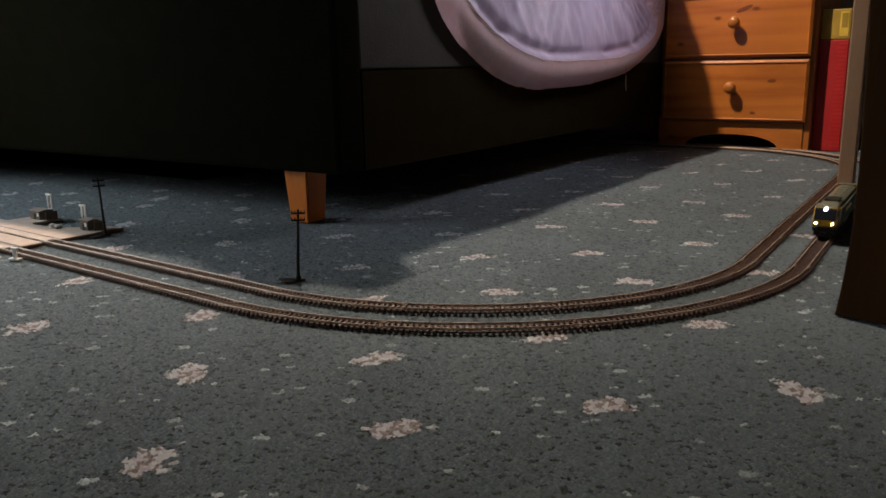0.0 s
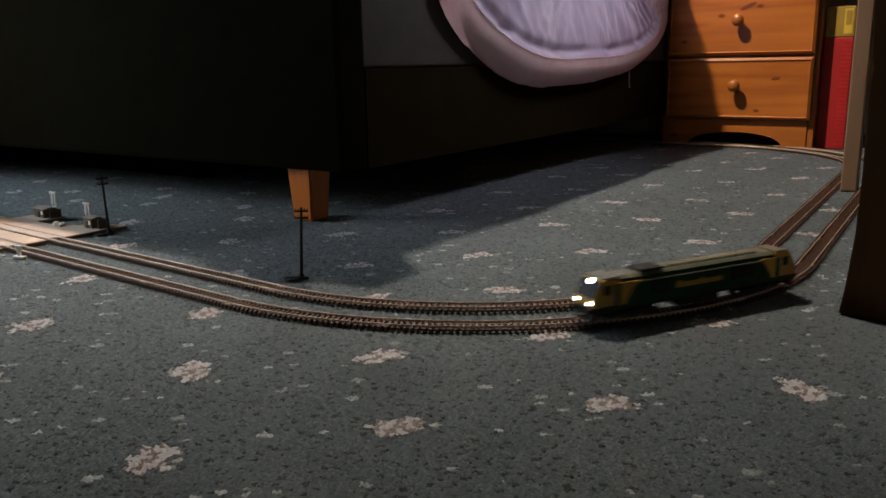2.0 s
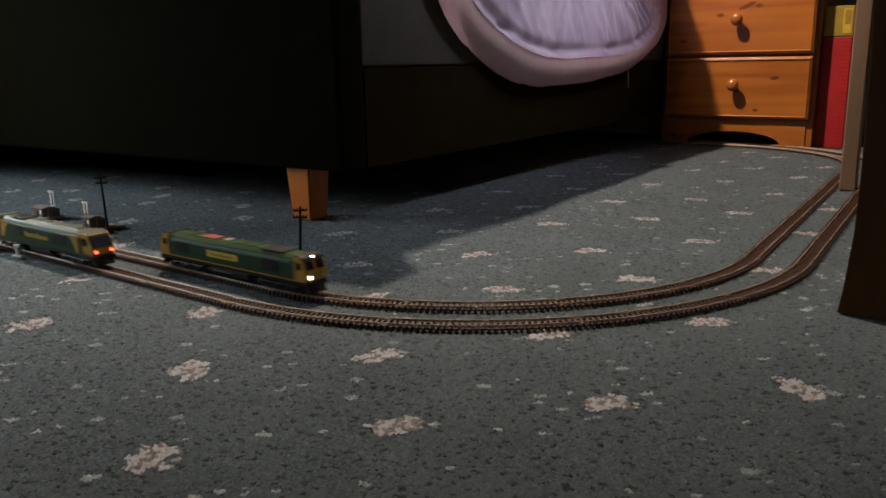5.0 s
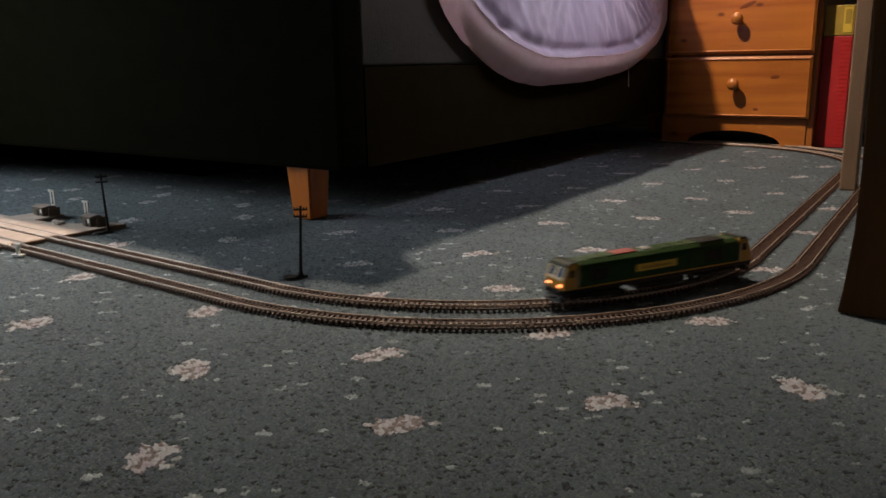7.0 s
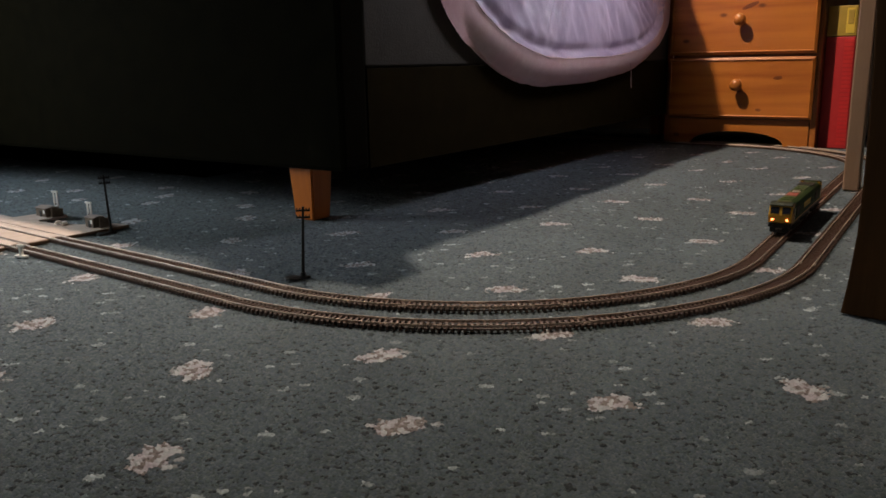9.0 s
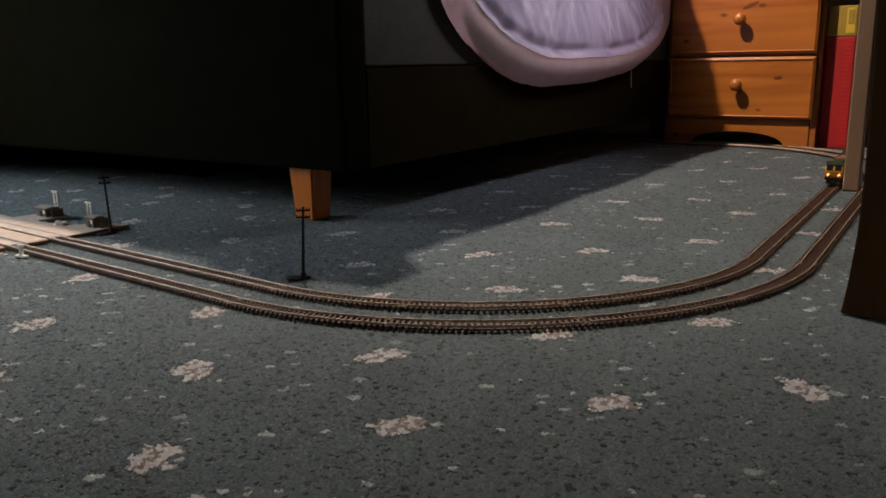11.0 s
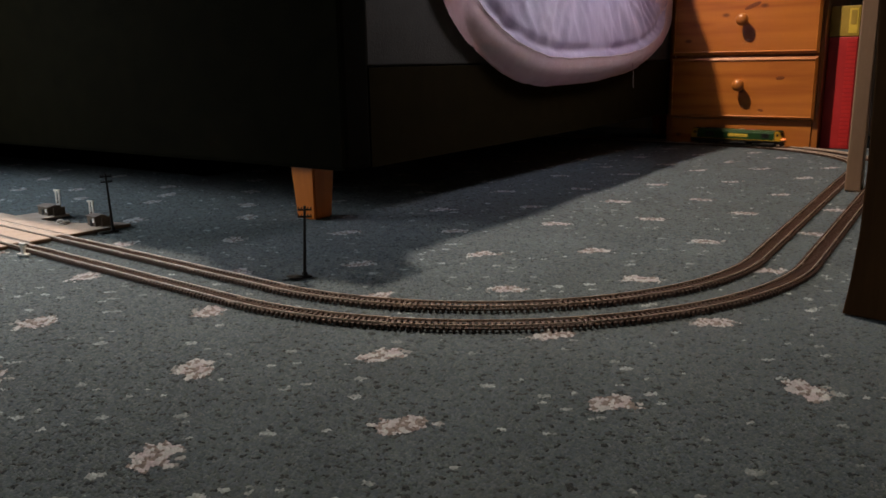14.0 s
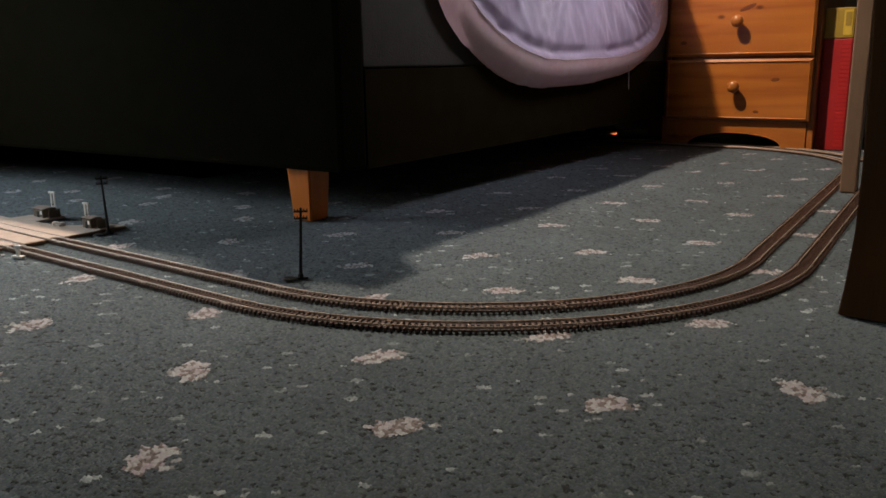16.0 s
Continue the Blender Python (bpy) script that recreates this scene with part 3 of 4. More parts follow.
A2, A3 = A0 + math.pi, A1 + math.pi
SIDE, LONG = 1.06, 1.85                    # straights: beside the desk, and along the bed's foot
PITCH = 0.0068


def turn_point(c, r, a):
    return Vector((c[0] + r * math.cos(a), c[1] + r * math.sin(a)))


def tangent(a):
    return Vector((-math.sin(a), math.cos(a)))


class Loop:
    """A closed oval; s = 0 where the near bend begins, growing round towards the desk."""

    def __init__(self, r):
        self.r = r
        c1 = Vector(ARC)
        c2 = c1 + tangent(A1) * SIDE
        c3 = c2 + tangent(A2) * LONG
        c4 = c3 + tangent(A3) * SIDE
        self.parts = []
        s = 0.0
        for c, a, b, run in ((c1, A0, A1, SIDE), (c2, A1, A2, LONG), (c3, A2, A3, SIDE), (c4, A3, A0 + 2 * math.pi, LONG)):
            self.parts.append(("arc", s, r * (b - a), c, a, b))
            s += r * (b - a)
            self.parts.append(("line", s, run, turn_point(c, r, b), b, b))
            s += run
        self.length = s

    def at(self, s):
        """Place and heading (radians) at s."""
        s %= self.length
        for kind, s0, run, p, a, b in self.parts:
            if s < s0 + run or (kind, s0) == (self.parts[-1][0], self.parts[-1][1]):
                if kind == "arc":
                    q = a + (s - s0) / self.r
                    return turn_point(p, self.r, q), q + math.pi / 2
                return p + tangent(a) * (s - s0), a + math.pi / 2


INNER, OUTER = Loop(0.438), Loop(0.505)
RAIL_TOP = 0.0066


def build_track(loop, side):
    """Sections of toy track, each with two rails and its sleepers; those on the near side have their sleepers as single pieces."""
    sleeper = bmesh.new()
    box(-0.0013, -0.0144, 0.0, 0.0013, 0.0144, 0.0042, 0.0, bm=sleeper)
    for y in (-0.0088, 0.0088):
        box(-0.0011, y - 0.0020, 0.0038, 0.0011, y + 0.0020, 0.0049, 0.0, bm=sleeper)
    me = bpy.data.meshes.new("sleeper")
    sleeper.to_mesh(me)
    sleeper.free()
    me.materials.append(MAT["sleeper"])
    shape_v = [v.co.copy() for v in me.vertices]
    shape_f = [tuple(p.vertices) for p in me.polygons]
    for kind, s0, run, *_ in loop.parts:
        count = 4 if kind == "arc" else max(1, round(run / 0.168))
        for q in range(count):
            a, b = s0 + run * q / count, s0 + run * (q + 1) / count
            (p0, h0) = loop.at(a + 1e-6)
            m = Matrix.Translation((p0.x, p0.y, 0)) @ Matrix.Rotation(h0, 4, "Z")
            inv = m.inverted()
            word = "curved" if kind == "arc" else "straight"
            sec = thing("track_section", m, word + " toy railway track section on dark plastic sleepers", "track", side)
            steps = 14 if kind == "arc" else 2
            for off in (-0.00875, 0.00875):
                bm = bmesh.new()
                rows = []
                for i in range(steps + 1):
                    s = a + 0.0004 + (b - a - 0.0008) * i / steps
                    p, h = loop.at(s)
                    nrm = Vector((-math.sin(h), math.cos(h)))
                    row = []
                    for w, z in ((-0.0009, 0.0034), (-0.0009, 0.0039), (-0.0003, 0.0042), (-0.0003, 0.0054), (-0.0006, 0.0056), (-0.0006, 0.0061), (-0.0003, RAIL_TOP),
                                 (0.0003, RAIL_TOP), (0.0006, 0.0061), (0.0006, 0.0056), (0.0003, 0.0054), (0.0003, 0.0042), (0.0009, 0.0039), (0.0009, 0.0034)):
                        c = p + nrm * (off + w)
                        row.append(bm.verts.new(inv @ Vector((c.x, c.y, z))))
                    rows.append(row)
                for u, v in zip(rows, rows[1:]):
                    for k in range(14):
                        bm.faces.new((u[k], u[(k + 1) % 14], v[(k + 1) % 14], v[k]))
                for row in (rows[0], rows[-1]):
                    bm.faces.new([bm.verts.new(v.co) for v in row])
                bmesh.ops.recalc_face_normals(bm, faces=bm.faces)
                rail = part("rail", bm, "rail", sec, "brown-tinted nickel rail")
                end, hh = loop.at(b - 1e-6)
                e = inv @ Vector((end.x - off * math.sin(hh), end.y + off * math.cos(hh), 0))
                part("joiner", box(-0.006, -0.0015, 0.0034, 0.006, 0.0015, 0.0050), "rail", rail, m=Matrix.Translation(e) @ Matrix.Rotation(hh - h0, 4, "Z"))
            n = max(1, round((b - a) / PITCH))
            p_mid, _ = loop.at((a + b) / 2)
            near = p_mid.y < 1.62 and -0.9 < p_mid.x < 0.9
            vs, fs = [], []
            for i in range(n):
                p, h = loop.at(a + (b - a) * (i + 0.5) / n)
                lm = inv @ (Matrix.Translation((p.x, p.y, 0)) @ Matrix.Rotation(h, 4, "Z"))
                if near:
                    ob = new("sleeper", me)
                    ob.parent = sec
                    ob.matrix_basis = lm
                else:
                    o = len(vs)
                    vs += [lm @ v for v in shape_v]
                    fs += [tuple(k + o for k in f) for f in shape_f]
            if vs:
                sm = bpy.data.meshes.new("sleeper_run")
                sm.from_pydata(vs, [], fs)
                sm.materials.append(MAT["sleeper"])
                ob = new("sleeper_run", sm)
                ob.parent = sec
                tagged(ob, kind="stuff")
            # thin webs that tie the sleepers together under the rails
            bm = bmesh.new()
            for off in (-0.0088, 0.0088):
                rows = []
                for i in range(steps + 1):
                    p, h = loop.at(a + 0.001 + (b - a - 0.002) * i / steps)
                    nrm = Vector((-math.sin(h), math.cos(h)))
                    rows.append([bm.verts.new(inv @ Vector((*(p + nrm * (off + w)), z))) for w, z in ((-0.0005, 0.0004), (-0.0005, 0.0022), (0.0005, 0.0022), (0.0005, 0.0004))])
                for u, v in zip(rows, rows[1:]):
                    for k in range(4):
                        bm.faces.new((u[k], u[(k + 1) % 4], v[(k + 1) % 4], v[k]))
            bmesh.ops.recalc_face_normals(bm, faces=bm.faces)
            part("web", bm, "sleeper", sec)


build_track(INNER, "inner loop of track")
build_track(OUTER, "outer loop of track")


# ---- level crossing ----
NEAR_HEAD = A0 + math.pi / 2


def crossing_pose(along, across, z=0.0, turn=0.0):
    """Along the near straight (away from the bend) and across it, towards the bed, from the inner track's middle."""
    p = turn_point(ARC, 0.438, A0) - tangent(A0) * along
    nrm = -Vector((math.cos(A0), math.sin(A0)))
    p = p + nrm * across
    return Matrix.Translation((p.x, p.y, z)) @ Matrix.Rotation(NEAR_HEAD + math.pi, 4, "Z") @ pose(0, 0, 0, 0, 0, turn)


E0, DECK = 0.535, 0.31                     # where the crossing begins, and its length along the track


def build_crossing():
    c = thing("level_crossing", crossing_pose(E0, 0), "pale beige wooden level crossing deck laid across both tracks", "crossing")
    # local x along the track away from the bend, local y towards the camera side (negative: bed side)
    def slab(name, y0, y1, z1, x0=0.0, x1=DECK, mat="board"):
        part(name, box(x0, y0, 0.0005, x1, y1, z1, 0.0008, 1), mat, c)
    part("back_board", prism([(0.0, -0.0165), (0.0, -0.128), (0.03, -0.122), (0.075, -0.082), (0.12, -0.062), (0.18, -0.058), (0.187, -0.118), (0.25, -0.118), (0.255, -0.05), (DECK, -0.05), (DECK, -0.0165)], 2, 0.0005, 0.0050), "board", c)
    slab("infill", -0.0072, 0.0072, 0.0062, 0.004, DECK)
    slab("middle_board", 0.0165, 0.067 - 0.0165, 0.0064, -0.004, DECK)
    slab("infill", 0.067 - 0.0072, 0.067 + 0.0072, 0.0062, 0.004, DECK)
    slab("front_board", 0.067 + 0.0165, 0.067 + 0.055, 0.0055, 0.0, DECK)
    for y0, y1, x in ((-0.128, -0.0165, 0.0), (0.0165, 0.0505, -0.004), (0.0835, 0.122, 0.0)):
        part("edge_strip", box(x - 0.0022, y0, 0.0002, x - 0.0003, y1, 0.0048), "board_edge", c, "dark brown edge strip")
    hut(0.036, -0.088, 0.026, 0.022, 0.017)
    hut(0.216, -0.096, 0.036, 0.026, 0.016)
    barrier(0.064, -0.094, 0.040, 8)
    barrier(0.206, -0.108, 0.046, 12)
    # small white rubble and a fallen barrier
    for dx, dy, r in ((0.108, -0.060, 0.0065), (0.099, -0.066, 0.0050), (0.093, -0.058, 0.004)):
        bm = bmesh.new()
        bmesh.ops.create_icosphere(bm, subdivisions=2, radius=r)
        for v in bm.verts:
            v.co *= 1 + 0.35 * noise.noise(v.co * 400 + Vector((dx * 90, 0, 0)))
            v.co.z *= 0.7
        t = thing("sign_fragment", crossing_pose(E0 + dx, -dy, 0.0065 + 0.3 * r), "small white plastic fragment lying on the crossing deck", "fragment")
        part("lump", bm, "white_plastic", t)
    w = thing("white_sign", crossing_pose(0.464, -0.092, 0.0, 16) @ Matrix.Diagonal((0.72, 0.9, 0.95, 1)), "small white plastic T-shaped crossing sign on a flat foot", "sign")
    part("foot", box(-0.014, -0.0045, 0.0, 0.014, 0.0045, 0.004, 0.0006, 1), "white_plastic", w)
    part("stem", prism([(-0.004, 0.004), (0.004, 0.004), (0.003, 0.016), (-0.003, 0.016)], 1, -0.0022, 0.0022), "white_plastic", w)
    part("arm", box(-0.009, -0.0022, 0.0162, 0.008, 0.0022, 0.021, 0.0006, 1), "white_plastic", w)


def hut(along, across, lx, ly, h):
    t = thing("lineside_hut", crossing_pose(E0 + along, -across, 0.005), "tiny brown card hut beside the level crossing", "hut", "lineside huts")
    part("wall", box(-lx / 2, -ly / 2, 0, lx / 2, ly / 2, h, 0.0006, 1), "stone_grey", t)
    part("roof", prism([(-ly / 2 - 0.002, h + 0.0002), (ly / 2 + 0.002, h + 0.0002), (0.0, h + 0.003)], 0, -lx / 2 - 0.002, lx / 2 + 0.002), "roof_grey", t)
    part("wing_wall", box(-lx / 2 - 0.011, -ly / 2 - 0.002, 0.0, -lx / 2 - 0.0095, ly / 2 - 0.006, h * 0.95), "stone_grey", t, "thin brown card side wall")
    part("wing_floor", box(-lx / 2 - 0.0095, -ly / 2 - 0.002, 0.0, -lx / 2 - 0.0002, ly / 2 - 0.006, 0.0012), "stone_grey", t)
    part("door", box(-0.004, ly / 2 + 0.0002, 0.0, 0.003, ly / 2 + 0.0010, h * 0.7), "black_plastic", t)
    part("window", box(-lx / 2 + 0.003, ly / 2 + 0.0002, h * 0.4, -lx / 2 + 0.008, ly / 2 + 0.0009, h * 0.8), "white_plastic", t)


def barrier(along, across, h, turn):
    t = thing("crossing_barrier", crossing_pose(E0 + along, -across, 0.005, turn), "white plastic crossing barrier raised upright on a small post", "barrier", "crossing barriers")
    part("post", cyl((0, 0, 0), (0, 0, h * 0.5), 0.0013, 0.0010, 8), "stone_grey", t)
    part("boom", box(-0.0075, -0.0012, h * 0.36, -0.0040, 0.0012, h, 0.0004, 1), "white_plastic", t)
    part("boom", box(0.0008, -0.0012, h * 0.44, 0.0040, 0.0012, h * 0.96, 0.0004, 1), "white_plastic", t)
    part("cross_bar", box(-0.0085, -0.0016, h * 0.92, 0.0070, 0.0016, h * 1.0, 0.0004, 1), "white_plastic", t)
    part("lamp_box", box(-0.003, -0.002, h * 0.30, 0.003, 0.002, h * 0.42, 0.0004, 1), "white_plastic", t)


build_crossing()


def telegraph_pole(x, y, h, turn, lean_x, lean_y):
    t = thing("telegraph_pole", pose(x, y, 0, lean_x, lean_y, turn), "black plastic model telegraph pole leaning slightly on the carpet", "pole", "telegraph poles")
    part("pole", cyl((0, 0, 0.001), (0, 0, h), 0.0024, 0.0016, 10), "black_plastic", t)
    for z, w in ((h - 0.005, 0.009), (h - 0.014, 0.009)):
        part("cross_arm", box(-w, -0.0011, z - 0.0012, w, 0.0011, z + 0.0012), "black_plastic", t)
        for k in (-1, -0.5, 0.5, 1):
            part("insulator", cyl((k * w * 0.9, 0, z + 0.0012), (k * w * 0.9, 0, z + 0.0035), 0.0008, n=6), "black_plastic", t)
    bm = box(-0.011, -0.0045, 0, 0.009, 0.0045, 0.003, 0.001, 2)
    cyl((0, 0, 0.002), (0, 0, 0.008), 0.0045, 0.003, 10, bm)
    part("foot", bm, "black_plastic", t)
    part("ground_plate", lathe([(0.011, 0.0), (0.010, 0.002), (0.006, 0.003)], 14), "black_plastic", t, m=pose(-0.014, 0.0, 0.0))


telegraph_pole(-0.187, 1.024, 0.095, 20, 0, 3)
telegraph_pole(-0.566, 1.340, 0.100, 20, 0, -1.5)


# ---- locomotives ----
def bogie(parent, x, wheel_x, r, length):
    b = new("bogie")
    b.parent = parent
    b.matrix_basis = pose(x, 0, 0)
    part("side_frame", box(-length / 2, -0.0150, 0.0050, length / 2, -0.0125, 0.0115, 0.0012, 1), "black_plastic", b)
    part("side_frame", box(-length / 2, 0.0125, 0.0050, length / 2, 0.0150, 0.0115, 0.0012, 1), "black_plastic", b)
    part("bolster", box(-length / 2 + 0.004, -0.0100, 0.0085, length / 2 - 0.004, 0.0100, 0.0150), "black_plastic", b)
    for wx in wheel_x:
        bm = cyl((wx, -0.0101, r), (wx, 0.0101, r), 0.0016, n=8)
        for y in (-1, 1):
            cyl((wx, y * 0.0074, r), (wx, y * 0.0098, r), r, n=18, bm=bm)
            cyl((wx, y * 0.0066, r), (wx, y * 0.0074, r), r + 0.0009, n=18, bm=bm)
        part("wheelset", bm, "wheel_steel", b)
        for y in (-1, 1):
            part("axle_box", box(wx - 0.003, y * 0.0157 - 0.0012, 0.0045, wx + 0.003, y * 0.0157 + 0.0012, 0.0100, 0.0006, 1), "black_plastic", b)
            part("spring", cyl((wx + 0.006, y * 0.0158, 0.0055), (wx + 0.006, y * 0.0158, 0.0105), 0.0015, n=7), "grille", b)
    tagged(b, "black three-axle bogie")
    return b


def body_shell(half, profile, name, mat, parent, label="", rake=0.0):
    """Extruded cross-section along x with raked ends."""
    bm = bmesh.new()
    rows = []
    zs = [z for _, z in profile]
    z0, z1 = min(zs), max(zs)
    for x, sg in ((-half, 1), (half, -1)):
        rows.append([bm.verts.new((x + sg * rake * max(0, (z - z0) / (z1 - z0) - 0.35), y, z)) for y, z in profile])
    n = len(profile)
    for k in range(n):
        bm.faces.new((rows[0][k], rows[0][(k + 1) % n], rows[1][(k + 1) % n], rows[1][k]))
    bm.faces.new(rows[0][::-1])
    bm.faces.new(rows[1])
    bmesh.ops.recalc_face_normals(bm, faces=bm.faces)
    bmesh.ops.bevel(bm, geom=bm.edges[:], offset=0.0008, segments=2, affect="EDGES", clamp_overlap=True)
    return part(name, bm, mat, parent, label)


def bars(parent, x0, x1, z0, z1, y, n, mat):
    """Lettering too small to read: a row of plain bars on both flanks."""
    for sg in (-1, 1):
        w = (x1 - x0) / n
        for i in range(n):
            h = (z1 - z0) * (1.0 if i in (0, n // 2) else 0.72)
            a, b = sorted((sg * y, sg * (y + 0.0005)))
            part("lettering_bar", box(x0 + i * w, a, z0, x0 + i * w + w * 0.82, b, z0 + h), mat, parent)


def locomotive_a():
    """Boxy six-axle diesel in green with yellow ends, flat radiator grilles and a red roof panel."""
    L = 0.1430
    t = thing("diesel_locomotive", pose(0, 0, 0), "green boxy model diesel locomotive with yellow cab ends", "locomotive")
    half_w = 0.0172
    part("underframe", box(-L + 0.002, -0.0160, 0.0135, L - 0.002, 0.0160, 0.0185, 0.0008, 1), "black_plastic", t)
    prof = [(-half_w, 0.0188), (half_w, 0.0188), (half_w, 0.0395), (half_w - 0.0022, 0.0440), (0.0095, 0.0476), (-0.0095, 0.0476), (-half_w + 0.0022, 0.0440), (-half_w, 0.0395)]
    body_shell(L - 0.021, prof, "body", "loco_green", t, "dark green body side")
    body_shell(L - 0.022, [(-half_w + 0.0018, 0.0442), (half_w - 0.0018, 0.0442), (0.0100, 0.0484), (-0.0100, 0.0484)], "roof", "loco_roof", t, "dull green roof")
    part("sole_stripe", box(-L + 0.004, -half_w - 0.0004, 0.0186, L - 0.004, -half_w + 0.0006, 0.0200), "loco_yellow", t, "thin yellow stripe")
    part("sole_stripe", box(-L + 0.004, half_w - 0.0006, 0.0186, L - 0.004, half_w + 0.0004, 0.0200), "loco_yellow", t, "thin yellow stripe")
    for sg in (-1, 1):
        cab_out = [(sg * (L - 0.0212), 0.0188), (sg * (L - 0.001), 0.0188), (sg * (L - 0.0005), 0.0300), (sg * (L - 0.0058), 0.0425), (sg * (L - 0.009), 0.0478), (sg * (L - 0.0212), 0.0478)]
        cab = part("cab", prism(cab_out, 1, -half_w + 0.0002, half_w - 0.0002, 0.0009), "loco_yellow", t, "yellow cab end")
        part("cab_roof", prism([(sg * (L - 0.0208), 0.0436), (sg * (L - 0.0042), 0.0436), (sg * (L - 0.0050), 0.0456), (sg * (L - 0.0075), 0.0478), (sg * (L - 0.0115), 0.0493), (sg * (L - 0.0208), 0.0493)], 1, -0.0168, 0.0168, 0.0012), "cab_dome", cab, "dark domed cab roof")
        for y0, y1 in ((-0.0142, -0.0022), (0.0022, 0.0142)):
            win = [(sg * (L - 0.0012 + 0.0004), 0.0328), (sg * (L - 0.0058 + 0.0005), 0.0424), (sg * (L - 0.0085), 0.0424), (sg * (L - 0.0032), 0.0328)]
            part("windscreen", prism(win, 1, y0, y1), "loco_glass", cab, "dark windscreen")
        for y in (-1, 1):
            a, b = sorted((y * half_w * 0.985, y * (half_w + 0.0003)))
            part("side_window", box(sg * (L - 0.0125) - 0.004, a, 0.0325, sg * (L - 0.0125) + 0.0035, b, 0.0410, 0.0002, 1), "loco_glass", cab, "dark cab side window")
            a, b = sorted((y * half_w * 0.985, y * (half_w + 0.0002)))
            part("cab_door", box(sg * (L - 0.0235) - 0.0025, a, 0.0205, sg * (L - 0.0235) + 0.0025, b, 0.0430), "loco_green", cab)
            part("handrail", cyl((sg * (L - 0.0205), y * (half_w + 0.0007), 0.0210), (sg * (L - 0.0205), y * (half_w + 0.0007), 0.0400), 0.0004, n=5), "loco_silver", cab)
            part("buffer", cyl((sg * (L - 0.001), y * 0.0115, 0.0160), (sg * (L + 0.0035), y * 0.0115, 0.0160), 0.0024, n=12), "black_plastic", t)
            part("marker_light", cyl((sg * (L - 0.0010), y * 0.0105, 0.0235), (sg * (L + 0.0003), y * 0.0105, 0.0235), 0.0017, n=12), ("lamp_white" if y < 0 else "loco_silver") if sg > 0 else "lamp_amber", cab, ("glowing white headlight" if y < 0 else "unlit headlight") if sg > 0 else "glowing orange-red tail light")
        part("buffer_beam", box(min(sg * (L - 0.0030), sg * (L + 0.0005)), -0.0165, 0.0120, max(sg * (L - 0.0030), sg * (L + 0.0005)), 0.0165, 0.0186, 0.0006, 1), "black_plastic", t)
        part("coupling", box(min(sg * L, sg * (L + 0.006)), -0.004, 0.0085, max(sg * L, sg * (L + 0.006)), 0.004, 0.0105), "black_plastic", t)
        part("snow_plough", prism([(sg * (L - 0.006), 0.005), (sg * (L + 0.001), 0.004), (sg * (L - 0.001), 0.0118), (sg * (L - 0.006), 0.0118)], 1, -0.0135, 0.0135), "black_plastic", t)
    part("top_light", cyl((L - 0.0105, 0, 0.0455), (L - 0.0060, 0, 0.0448), 0.0026, n=12), "lamp_white", t, "bright white headlight above the windscreen")
    part("radiator_roof", box(0.060, -0.0125, 0.0486, 0.100, 0.0125, 0.0498, 0.0004, 1), "grille", t, "black roof radiator grille")
    part("roof_panel", box(-0.064, -0.0085, 0.0486, -0.032, 0.0085, 0.0500, 0.0004, 1), "loco_red", t, "orange-red roof panel")
    part("exhaust", box(-0.020, -0.0060, 0.0486, -0.010, 0.0060, 0.0502, 0.0004, 1), "loco_silver", t, "pale silver exhaust")
    for i in range(9):
        x = -0.10 + i * 0.0205
        if -0.075 < x < -0.003 or x > 0.055:
            continue
        part("roof_hatch", box(x, -0.0090, 0.0485, x + 0.017, 0.0090, 0.0492), "loco_roof", t)
    for sg in (-1, 1):
        for x0, x1 in ((-0.106, -0.082), (0.066, 0.094)):
            a, b = sorted((sg * (half_w - 0.0004), sg * (half_w + 0.0005)))
            g = part("side_grille", box(x0, a, 0.0255, x1, b, 0.0395), "grille", t, "black side grille")
            for k in range(6):
                z = 0.0268 + k * 0.0021
                a2, b2 = sorted((sg * (half_w + 0.0005), sg * (half_w + 0.0009)))
                part("louvre", box(x0 + 0.001, a2, z, x1 - 0.001, b2, z + 0.0009), "black_plastic", g)
        a, b = sorted((sg * (half_w - 0.0003), sg * (half_w + 0.0003)))
        part("name_band", box(-0.040, a, 0.0275, 0.020, b, 0.0360), "yellow_card", t, "yellow band with unreadable lettering")
        for k in range(5):
            x = -0.074 + k * 0.028
            a2, b2 = sorted((sg * (half_w - 0.0003), sg * (half_w + 0.0002)))
            part("body_panel_line", box(x, a2, 0.0205, x + 0.0005, b2, 0.0400), "grille", t)
    bars(t, -0.033, 0.013, 0.0300, 0.0336, half_w + 0.0003, 11, "ochre_card")
    part("fuel_tank", box(-0.036, -0.0150, 0.0050, 0.036, 0.0150, 0.0134, 0.0014, 2), "black_plastic", t)
    part("air_tank", cyl((-0.032, -0.0158, 0.0098), (0.008, -0.0158, 0.0098), 0.0020, n=8), "grille", t)
    part("air_tank", cyl((-0.032, 0.0158, 0.0098), (0.008, 0.0158, 0.0098), 0.0020, n=8), "grille", t)
    b1 = bogie(t, -0.0895, (-0.0262, 0.0, 0.0262), 0.0070, 0.072)
    b2 = bogie(t, 0.0895, (-0.0262, 0.0, 0.0262), 0.0070, 0.072)
    return t, b1, b2, 0.0895


